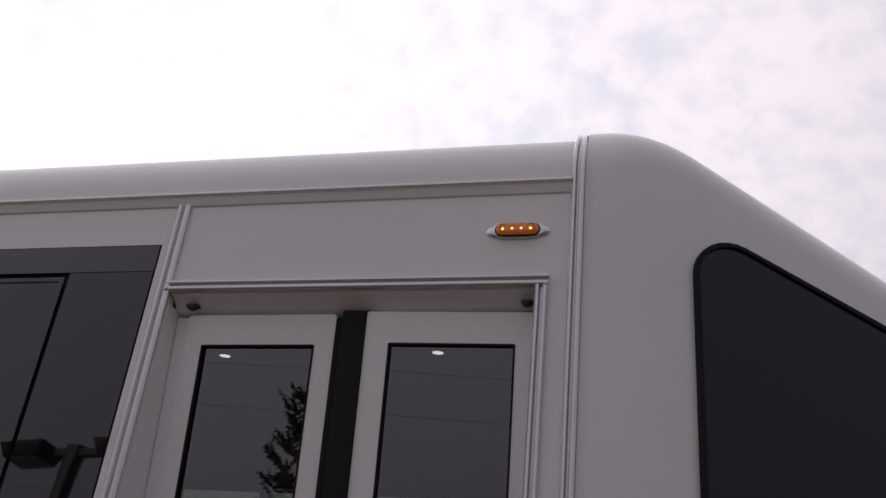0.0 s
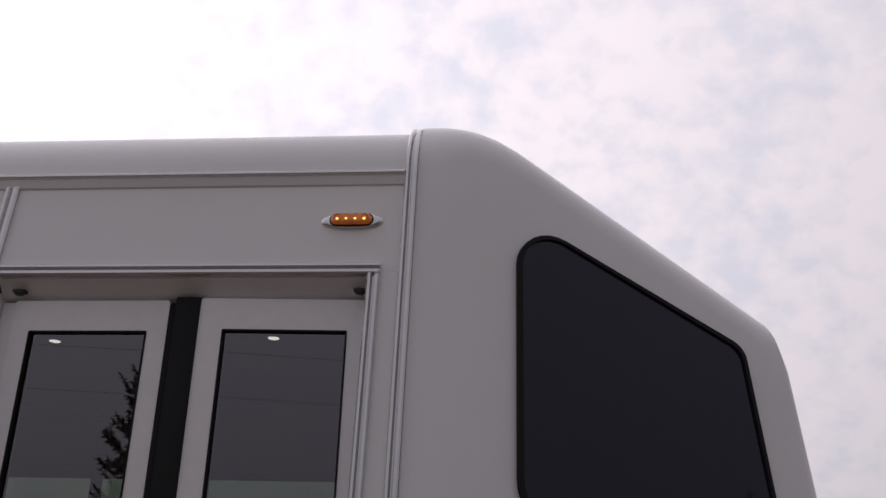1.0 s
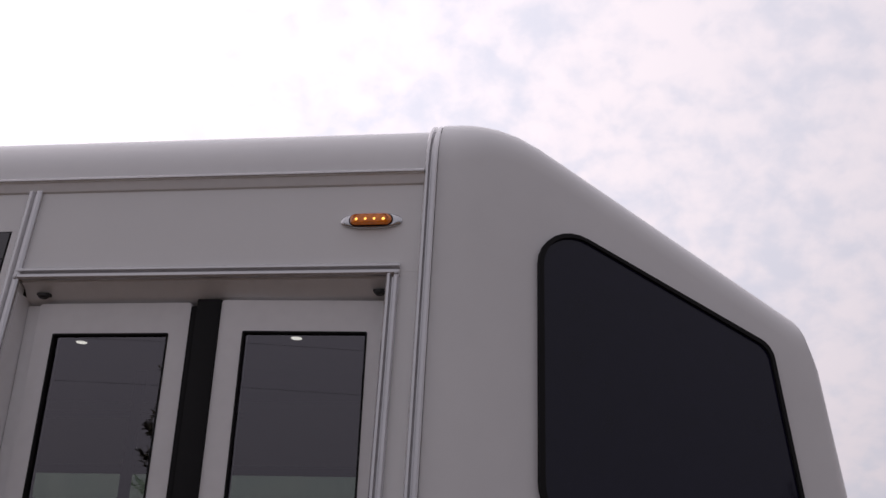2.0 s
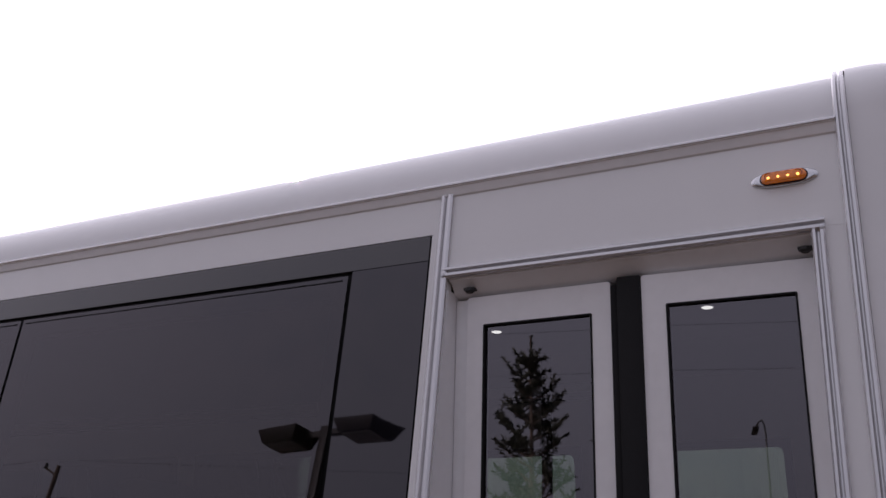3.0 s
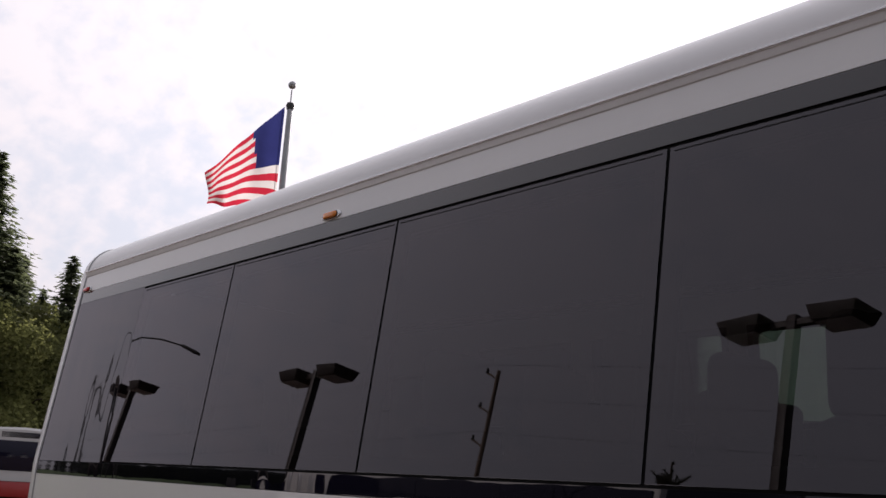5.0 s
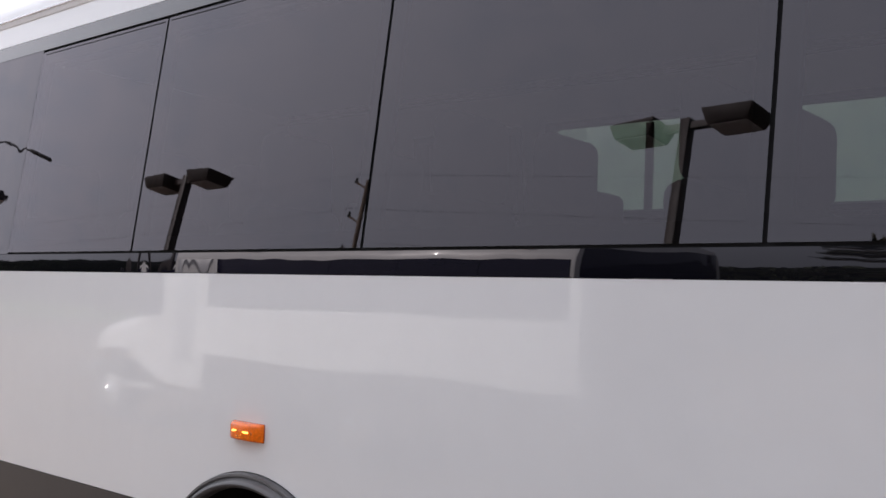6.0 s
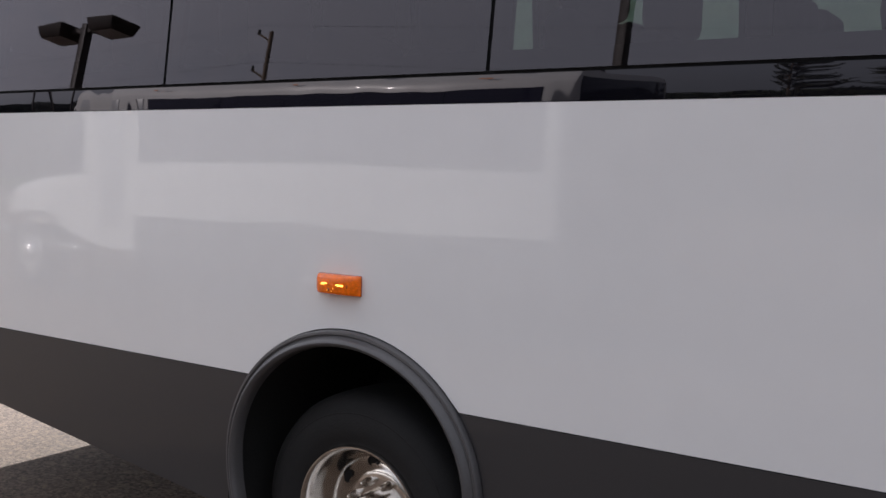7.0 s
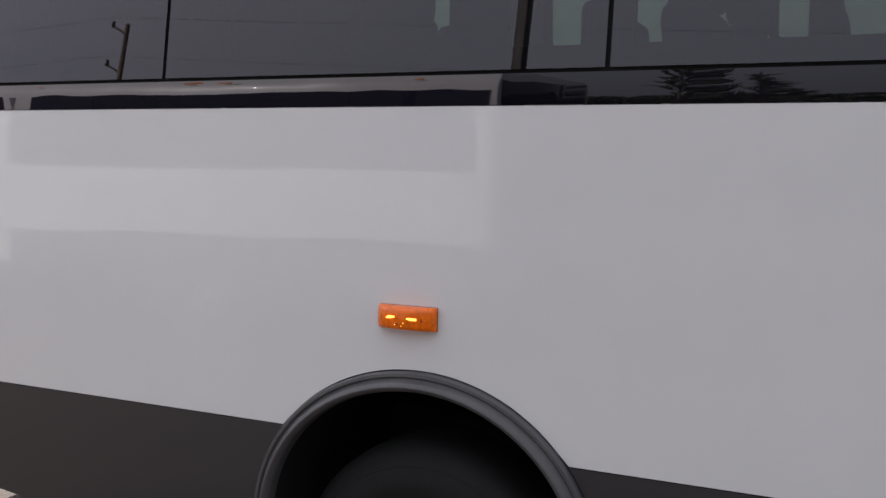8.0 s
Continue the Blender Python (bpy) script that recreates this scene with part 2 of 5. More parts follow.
LINER = material("grey_interior_lining", (0.16, 0.16, 0.16), 0.8, 0, 0.15, (5, 80), 0.2, 300)
FABRIC = material("dark_seat_fabric", (0.05, 0.05, 0.055), 0.9, 0, 0.25, (20, 300), 0.4, 500)
FLOOR_VINYL = material("dark_vinyl_floor", (0.05, 0.05, 0.05), 0.7, 0, 0.2, (6, 90))
BRONZE = material("bronze_pole_paint", (0.017, 0.012, 0.011), 0.55, 0.0, 0.2, (3, 40), spec=0.3)
GALV = material("galvanised_steel", (0.36, 0.37, 0.38), 0.45, 0.7, 0.15, (5, 60))
TIMBER = material("weathered_pole_timber", (0.10, 0.075, 0.055), 0.85, 0, 0.35, (3, 40), 0.5, 40)
BARK = material("bark", (0.09, 0.065, 0.048), 0.9, 0, 0.4, (5, 40), 0.6, 30)
FIR = material("fir_needles", (0.15, 0.18, 0.11), 0.75, 0, 0.35, (0.6, 5.0), tint=(0.25, 0.29, 0.155))
PINE = material("pine_needles", (0.050, 0.055, 0.038), 0.75, 0, 0.35, (0.6, 5.0), tint=(0.085, 0.085, 0.06))
LEAF = material("broadleaf_foliage", (0.14, 0.165, 0.06), 0.65, 0, 0.4, (0.5, 4.0), tint=(0.29, 0.30, 0.11))
FLAG_RED = material("flag_red_cloth", (0.60, 0.03, 0.06), 0.8, 0, 0.1, (6, 80))
FLAG_WHITE = material("flag_white_cloth", (0.80, 0.77, 0.76), 0.8, 0, 0.06, (6, 80))
FLAG_BLUE = material("flag_blue_cloth", (0.030, 0.036, 0.155), 0.8, 0, 0.15, (6, 80))
for leafy in (FIR, LEAF, FLAG_RED, FLAG_WHITE, FLAG_BLUE):
    nt = leafy.node_tree
    glow_through = nt.nodes.new("ShaderNodeBsdfTranslucent")
    blend = nt.nodes.new("ShaderNodeMixShader")
    blend.inputs[0].default_value = 0.6
    nt.links.new(next(n for n in nt.nodes if n.type == "MIX").outputs["Result"], glow_through.inputs[0])
    nt.links.new(nt.nodes["Principled BSDF"].outputs[0], blend.inputs[1])
    nt.links.new(glow_through.outputs[0], blend.inputs[2])
    nt.links.new(blend.outputs[0], nt.nodes["Material Output"].inputs[0])
BUS_RED = material("red_bus_paint", (0.42, 0.03, 0.03), 0.35, 0, 0.1, (2, 20), coat=0.6)
BUS_GREY = material("grey_door_glazing", (0.40, 0.41, 0.43), 0.3, 0, 0.08, (2, 20), coat=0.5)
BUS_WHITE = material("white_bus_paint", (0.56, 0.56, 0.56), 0.35, 0, 0.05, (2, 20), coat=0.6)
DARK_GLASS = material("opaque_dark_glass", (0.008, 0.007, 0.021), 0.04, 0, 0.2, (2, 20), spec=0.34)
CONCRETE = material("kerb_concrete", (0.38, 0.35, 0.31), 0.85, 0, 0.2, (2, 40), 0.4, 60)
GRASS = material("verge_grass", (0.06, 0.10, 0.03), 0.9, 0, 0.4, (0.8, 12), 0.6, 60)


def asphalt():
    m = material("worn_asphalt", (0.092, 0.064, 0.045), 0.9, 0, 0.30, (0.9, 26.0), 1.0, 90, tint=(0.158, 0.112, 0.079))
    nt = m.node_tree
    b = nt.nodes["Principled BSDF"]
    N, L = nt.nodes.new, nt.links.new
    mix = next(n for n in nt.nodes if n.type == "MIX")
    co = N("ShaderNodeTexCoord")
    v = N("ShaderNodeTexVoronoi")
    v.inputs["Scale"].default_value = 75.0
    L(co.outputs["Object"], v.inputs["Vector"])
    r = N("ShaderNodeMapRange")
    r.inputs["From Min"].default_value, r.inputs["From Max"].default_value = 0.0, 1.0
    r.inputs["To Min"].default_value, r.inputs["To Max"].default_value = 0.35, 1.80
    sep = N("ShaderNodeSeparateColor")
    L(v.outputs["Color"], sep.inputs[0])
    L(sep.outputs[0], r.inputs["Value"])
    mul = N("ShaderNodeVectorMath")
    mul.operation = "SCALE"
    L(mix.outputs["Result"], mul.inputs[0])
    L(r.outputs[0], mul.inputs["Scale"])
    L(mul.outputs[0], b.inputs["Base Color"])
    return m


ASPHALT = asphalt()


# ---- mesh helpers ----
def part(name, bm, mat, parent=None, label="", smooth=35.0, normals=True):
    """Links a bmesh as one mesh object under a thing or a part."""
    if normals:
        bmesh.ops.recalc_face_normals(bm, faces=bm.faces)
    me = bpy.data.meshes.new(name)
    bm.to_mesh(me)
    bm.free()
    mats = mat if isinstance(mat, (list, tuple)) else [mat]
    for x in mats:
        me.materials.append(x)
    if smooth:
        me.polygons.foreach_set("use_smooth", [True] * len(me.polygons))
        me.set_sharp_from_angle(angle=radians(smooth))
    ob = new(name, me)
    if parent is not None:
        ob.parent = parent
    if label:
        tagged(ob, label)
    return ob


def thing(name, label, category, at=(0, 0, 0), group="", kind=""):
    ob = new(name)
    ob.empty_display_size = 0.1
    ob.location = at
    return tagged(ob, label, category, group, kind)


def sheet(bm, rows, off=None, closed=False):
    """Quads over rows of points; off: a shift that gives the sheet its thickness."""
    def lay(shift):
        vs = [[bm.verts.new(Vector(p) + shift) for p in r] for r in rows]
        for a, b in zip(vs, vs[1:]):
            n = len(a)
            for i in range(n if closed else n - 1):
                bm.faces.new((a[i], a[(i + 1) % n], b[(i + 1) % n], b[i]))
        return vs
    front = lay(Vector((0, 0, 0)))
    if off is not None:
        back = lay(Vector(off))
        def rim(a, b):
            for i in range(len(a) - 1):
                bm.faces.new((a[i], a[i + 1], b[i + 1], b[i]))
        rim(front[0], back[0])
        rim(front[-1], back[-1])
        rim([r[0] for r in front], [r[0] for r in back])
        rim([r[-1] for r in front], [r[-1] for r in back])
    return front


def sweep(bm, path, outs, profile, cap=True):
    """A strip of the given cross-section (across, out) along a path; outs: the outward direction at each point."""
    rings = []
    for i, p in enumerate(path):
        p = Vector(p)
        t = (Vector(path[min(i + 1, len(path) - 1)]) - Vector(path[max(i - 1, 0)])).normalized()
        o = Vector(outs[i] if isinstance(outs, list) else outs)
        o = (o - t * o.dot(t)).normalized()
        side = t.cross(o)
        rings.append([bm.verts.new(p + side * a + o * b) for a, b in profile])
    n = len(profile)
    for a, b in zip(rings, rings[1:]):
        for i in range(n):
            bm.faces.new((a[i], a[(i + 1) % n], b[(i + 1) % n], b[i]))
    if cap:
        bm.faces.new(rings[0])
        bm.faces.new(rings[-1])


def tube(bm, path, radii, n=10):
    """A round bar along a path, with one radius or one for each point."""
    rings = []
    for i, p in enumerate(path):
        p = Vector(p)
        r = radii[i] if isinstance(radii, (list, tuple)) else radii
        t = (Vector(path[min(i + 1, len(path) - 1)]) - Vector(path[max(i - 1, 0)])).normalized()
        u = t.orthogonal().normalized()
        if rings:
            u = (last_u - t * last_u.dot(t)).normalized()
        last_u = u
        w = t.cross(u)
        rings.append([bm.verts.new(p + (u * math.cos(a) + w * math.sin(a)) * r) for a in (math.tau * k / n for k in range(n))])
    for a, b in zip(rings, rings[1:]):
        for i in range(n):
            bm.faces.new((a[i], a[(i + 1) % n], b[(i + 1) % n], b[i]))
    bm.faces.new(rings[0])
    bm.faces.new(rings[-1])


def block(bm, lo, hi, bevel=0.0, segments=2, turn=None):
    lo, hi = Vector(lo), Vector(hi)
    made = bmesh.ops.create_cube(bm, size=1.0, matrix=Matrix.Translation((lo + hi) / 2) @ Matrix.Diagonal((*(hi - lo), 1)))
    if turn is not None:
        bmesh.ops.transform(bm, matrix=turn, verts=made["verts"])
    if bevel:
        edges = list({e for v in made["verts"] for e in v.link_edges})
        bmesh.ops.bevel(bm, geom=edges, offset=bevel, segments=segments, profile=0.5, affect="EDGES")


def lathe(bm, profile, centre, n=48, axis="y"):
    """Turns a profile of (radius, distance along the axis) round an axis through centre."""
    rings = []
    c = Vector(centre)
    for r, d in profile:
        ring = []
        for k in range(n):
            a = math.tau * k / n
            p = (math.cos(a) * r, d, math.sin(a) * r) if axis == "y" else (math.cos(a) * r, math.sin(a) * r, d)
            ring.append(bm.verts.new(c + Vector(p)))
        rings.append(ring)
    for a, b in zip(rings, rings[1:]):
        for i in range(n):
            bm.faces.new((a[i], a[(i + 1) % n], b[(i + 1) % n], b[i]))
    return rings


def rounded(points, radii, n=6):
    """A polygon in the plane with rounded corners."""
    out = []
    m = len(points)
    for i in range(m):
        p, a, b = Vector(points[i]), Vector(points[i - 1]), Vector(points[(i + 1) % m])
        u, v = (a - p).normalized(), (b - p).normalized()
        half = u.angle(v) / 2
        cut = min(radii[i] / math.tan(half), 0.48 * (a - p).length, 0.48 * (b - p).length)
        r = cut * math.tan(half)
        c = p + (u + v).normalized() * (r / math.sin(half))
        s, e = p + u * cut - c, p + v * cut - c
        turn = s.angle_signed(e)
        for k in range(n + 1):
            ang = -turn * k / n
            out.append(c + Vector((s.x * math.cos(ang) - s.y * math.sin(ang), s.x * math.sin(ang) + s.y * math.cos(ang))))
    return out


def plate(bm, outline, lift, depth, rear=0):
    """A plate from an outline of 2D points, set in space by lift(u, v, d)."""
    a = [bm.verts.new(lift(p[0], p[1], 0.0)) for p in outline]
    b = [bm.verts.new(lift(p[0], p[1], depth)) for p in outline]
    f1, f2 = bm.faces.new(a), bm.faces.new(b)
    f2.material_index = rear
    n = len(a)
    for i in range(n):
        bm.faces.new((a[i], a[(i + 1) % n], b[(i + 1) % n], b[i])).material_index = rear
    return f1


def ring_plate(bm, outer, inner, lift, d0, d1):
    """A flat frame between two outlines with as many points each, from depth d0 to d1."""
    loops = [[bm.verts.new(lift(p[0], p[1], d)) for p in o] for o, d in ((outer, d0), (inner, d0), (inner, d1), (outer, d1))]
    n = len(outer)
    for a, b in zip(loops, loops[1:] + loops[:1]):
        for i in range(n):
            bm.faces.new((a[i], a[(i + 1) % n], b[(i + 1) % n], b[i]))


def span(a, b, n):
    return [a + (b - a) * i / n for i in range(n + 1)]


# ---- ground ----
def ground():
    bm = bmesh.new()
    xs = [-900, -300, -120, -60, -30, -15, -8, -4, 0, 4, 10, 30, 90, 300, 900]
    sheet(bm, [[(x, y, 0.0) for x in xs] for y in xs], (0, 0, -0.3))
    ob = part("ground", bm, ASPHALT, None, smooth=0)
    tagged(ob, "worn pale brown-grey asphalt of a parking lot", "ground", kind="structure")


ground()

# ---- the shuttle bus ----
TILT = math.tan(radians(6.51))
X_REAR, X_BAND, X_POST, WIDE = -6.57, -0.941, -0.905, 2.4
Z_SKIRT, Z_BELT, Z_SILL, Z_HEAD, Z_BAND, Z_MOLD, Z_DOOR = 0.776, 1.569, 1.646, 2.546, 2.621, 2.751, 2.507
ARCH_X, ARCH_Z, ARCH_A, ARCH_B = -3.944, 0.53, 0.455, 0.418
R_ROOF, Z_ROOF0 = 0.19, 2.757


def side_y(z):
    """The side's place across the bus at a height: upright below the belt, leaning in above it."""
    z0, z1 = 1.557, 1.647
    if z <= z0:
        return 0.0
    if z >= z1:
        return (z - 1.631) * TILT
    return TILT * (z - z0) ** 2 / (2 * (z1 - z0)) - 0.0033 * (z - z0) / (z1 - z0)


def on_side(x, z, d=0.0):
    return Vector((x, side_y(z) + d, z))


def arch_half(z, grow=0.0):
    q = 1 - ((z - ARCH_Z) / (ARCH_B + grow)) ** 2 if z > ARCH_Z else 1.0
    return (ARCH_A + grow) * math.sqrt(max(0.0, q))


def arch_top(x, grow=0.0):
    q = 1 - ((x - ARCH_X) / (ARCH_A + grow)) ** 2
    return ARCH_Z + (ARCH_B + grow) * math.sqrt(q) if q > 0 else ARCH_Z


def skirt_foot(x):
    return 0.345 + max(0.0, (-4.4 - x)) * 0.117


def roof_arc(n=10):
    """Points (y, z) from the roof moulding round the shoulder to the crown."""
    lean = math.atan(TILT)
    cy = side_y(Z_ROOF0) + R_ROOF * math.cos(lean)
    cz = Z_ROOF0 - R_ROOF * math.sin(lean)
    pts = [(side_y(Z_MOLD), Z_MOLD)]
    for k in range(n + 1):
        a = math.pi - lean + (math.pi / 2 - math.pi + lean) * k / n
        pts.append((cy + R_ROOF * math.cos(a), cz + R_ROOF * math.sin(a)))
    for k in range(1, 7):
        f = k / 6
        pts.append((cy + (WIDE / 2 - cy) * f, cz + R_ROOF + 0.06 * (1 - (1 - f) ** 2)))
    return pts


def full_section():
    """The closed outline of the body across, from the foot of one side over the roof to the other foot."""
    left = [(side_y(z), z) for z in (0.62, 0.9, 1.2, 1.45, 1.53, 1.57, 1.61, 1.66, 2.0, 2.4, 2.6, 2.7, 2.74)] + roof_arc()
    return left + [(WIDE - y, z) for y, z in reversed(left[:-1])]


bus = thing("shuttle_bus", "white shuttle bus with dark window band and charcoal skirt", "bus")


def body_panels():
    # lower side, white, with the wheel opening
    xs = sorted(set([round(v, 4) for v in span(X_REAR, ARCH_X - 0.5, 18)] + [round(ARCH_X + v, 4) for v in span(-0.47, 0.47, 40)] + [round(v, 4) for v in span(ARCH_X + 0.5, X_POST, 18)]))
    rows = []
    for k in range(19):
        row = []
        for x in xs:
            z0 = max(Z_SKIRT, arch_top(x, 0.004) if abs(x - ARCH_X) < ARCH_A else 0)
            f = k / 18
            f = 1 - (1 - f) ** 1.6
            row.append(on_side(x, z0 + (Z_BELT - z0) * f))
        rows.append(row)
    bm = bmesh.new()
    sheet(bm, rows, (0, 0.03, 0))
    part("lower_panel", bm, WHITE, bus, "glossy white painted lower side panel")
    # charcoal skirt behind and ahead of the wheel
    for x0, side in ((X_REAR, -1), (-1.0, 1)):
        rows = []
        for k in range(13):
            row = []
            for i in range(25):
                f = i / 24
                zt = Z_SKIRT - 0.003
                z_end = ARCH_Z - 0.1
                x_edge = ARCH_X + side * arch_half(zt + (z_end - zt) * k / 12, 0.004)
                x = x0 + (x_edge - x0) * f
                z = zt + (skirt_foot(x) - zt) * k / 12
                x = x0 + (ARCH_X + side * arch_half(max(z, 0.2), 0.004) - x0) * f
                row.append(on_side(x, z))
            rows.append(row)
        bm = bmesh.new()
        sheet(bm, rows, (0, 0.03, 0))
        part("skirt_panel", bm, SKIRT, bus, "charcoal painted skirt panel")
    # white strip under the roof moulding
    def panel(name, x0, x1, z0, z1, mat, label="", nx=12, nz=6, d=0.0):
        bm = bmesh.new()
        sheet(bm, [[on_side(x, z, d) for x in span(x0, x1, nx)] for z in span(z0, z1, nz)], (0, 0.03, 0))
        return part(name, bm, mat, bus, label)
    panel("cornice_panel", X_REAR, -0.889, Z_BAND, Z_MOLD, WHITE, "white strip above the window band", 30)
    panel("door_header_panel", -0.8885, -0.002, Z_DOOR, Z_MOLD, WHITE, "white panel over the entrance door")
    panel("post_panel", X_BAND + 0.003, -0.889, 0.40, Z_BAND - 0.0003, WHITE, "", 3, 40)
    panel("door_side_panel", -0.058, -0.002, 0.40, Z_DOOR - 0.0003, WHITE, "", 3, 40)
    panel("step_panel", -0.888 + 0.003, -0.061, 0.36, 0.50, WHITE, "", 6, 2)
    # the black band round the panes
    lab = "glossy black band round the windows"
    panel("window_band", X_REAR, X_BAND - 0.002, 2.553, Z_BAND - 0.002, BAND, lab, 30, 3)
    panel("window_band", X_REAR, X_BAND - 0.002, Z_BELT + 0.002, 1.640, BAND_STRIP, lab, 60, 8)
    panel("window_band", -1.157, X_BAND - 0.002, 1.642, 2.551, BAND_GLASS, lab, 3, 8)
    panel("window_band", X_REAR, -5.664, 1.642, 2.551, BAND_REAR, lab, 6, 8)


body_panels()


def side_windows():
    edges = [-1.163, -2.324, -3.512, -4.705, -5.657]
    for x1, x0 in zip(edges, edges[1:]):
        gap = 0.0055
        gap0 = gap if x0 > -5.6 else -0.005
        out = [(x0, 1.641), (x1, 1.641), (x1, 2.552), (x0, 2.552)]
        inn = [(x0 + 0.05, 1.70), (x1 - 0.05, 1.70), (x1 - 0.05, 2.49), (x0 + 0.05, 2.49)]
        bm = bmesh.new()
        ring_plate(bm, out, inn, lambda u, v, d: on_side(u, v, d), 0.010, 0.030)
        win = part("side_window", bm, RUBBER, bus, "frameless dark tinted side window", smooth=0)
        bm = bmesh.new()
        pane = [(x0 + gap0, 1.649), (x1 - gap, 1.649), (x1 - gap, 2.541), (x0 + gap0, 2.541)]
        plate(bm, pane, lambda u, v, d: on_side(u, v, d), 0.006, 1)
        part("glass", bm, [GLASS, CLEAR], win, "dark tinted glass", smooth=0)
        bm = bmesh.new()
        block(bm, (x0 + 0.02, side_y(2.529) - 0.0012, 2.5275), (x1 - 0.02, side_y(2.529) + 0.004, 2.5305))
        part("edge_line", bm, RUBBER, win, smooth=0)


side_windows()


def mouldings():
    twin = [(-0.016, 0.0), (-0.016, 0.007), (-0.012, 0.011), (-0.006, 0.011), (-0.002, 0.002), (0.001, 0.002), (0.005, 0.011), (0.012, 0.011), (0.016, 0.007), (0.016, 0.0)]
    outward = (0, -1, TILT)
    # along the roof edge
    bm = bmesh.new()
    drip = [(-0.0165, 0.0), (-0.0162, 0.012), (-0.0150, 0.0155), (-0.0130, 0.0165), (-0.0075, 0.0165), (-0.0055, 0.0150), (-0.0050, 0.0125), (-0.0040, 0.0120), (0.0050, 0.0085), (0.0140, 0.0045), (0.0165, 0.0)]
    sweep(bm, [on_side(x, Z_MOLD - 0.0165) for x in span(X_REAR, 0.0, 16)], outward, drip)
    part("roof_moulding", bm, DOOR_FRAME, bus, "satin white painted rub rail under the roof edge")
    bm = bmesh.new()
    sweep(bm, [on_side(x, Z_MOLD - 0.0165) for x in span(X_REAR, 0.0, 16)], outward, [(-0.0158, 0.011), (-0.0150, 0.0170), (-0.0132, 0.0185), (-0.0090, 0.0185), (-0.0072, 0.0170), (-0.0066, 0.011)])
    part("moulding_bead", bm, ALU, bus, "bright bead along the rub rail")
    bm = bmesh.new()
    sweep(bm, [on_side(x, Z_MOLD + 0.0012) for x in span(X_REAR, 0.0, 16)], outward, [(-0.0013, -0.002), (-0.0013, 0.0016), (0.0013, 0.0016), (0.0013, -0.002)])
    part("moulding_seam", bm, DARK_METAL, bus, "thin dark sealant line")
    # the post beside the windows
    bm = bmesh.new()
    sweep(bm, [on_side(-0.9025, z) for z in span(0.45, Z_MOLD - 0.03, 30)], outward, twin)
    part("post_moulding", bm, ALU, bus)
    # round the front pillar and over the roof
    path = [on_side(0.012, z) for z in span(0.45, Z_MOLD - 0.02, 30)]
    outs = [Vector((0, -1, TILT))] * len(path)
    arc = roof_arc()
    for i, (y, z) in enumerate(arc[1:], 1):
        a, b = arc[max(i - 1, 0)], arc[min(i + 1, len(arc) - 1)]
        t = Vector((0, b[0] - a[0], b[1] - a[1])).normalized()
        path.append(Vector((0.012, y, z)))
        outs.append(Vector((0, -t.z, t.y)))
    wide = [(a * 0.84, b * 1.15) for a, b in twin]
    bm = bmesh.new()
    sweep(bm, path, outs, wide)
    part("pillar_moulding", bm, ALU, bus, "double-ridged trim over the body joint")
    # round the door
    bm = bmesh.new()
    sweep(bm, [on_side(x, Z_DOOR + 0.004) for x in span(-0.898, -0.040, 6)], outward, [(a * 0.85, b * 1.1) for a, b in twin])
    part("door_moulding", bm, ALU, bus)
    bm = bmesh.new()
    sweep(bm, [on_side(-0.054, z) for z in span(0.45, Z_DOOR - 0.009, 30)], outward, [(a * 0.85, b * 1.1) for a, b in twin])
    part("door_moulding", bm, ALU, bus)
    # screw caps at the mitres
    for x, z in ((-0.046, 2.502), (-0.893, 2.503)):
        bm = bmesh.new()
        c = on_side(x, z, -0.012)
        lathe(bm, [(0.0, -0.0035), (0.004, -0.003), (0.0055, 0.0), (0.0055, 0.012)], c, 12)
        part("screw_cap", bm, ALU, bus)


mouldings()


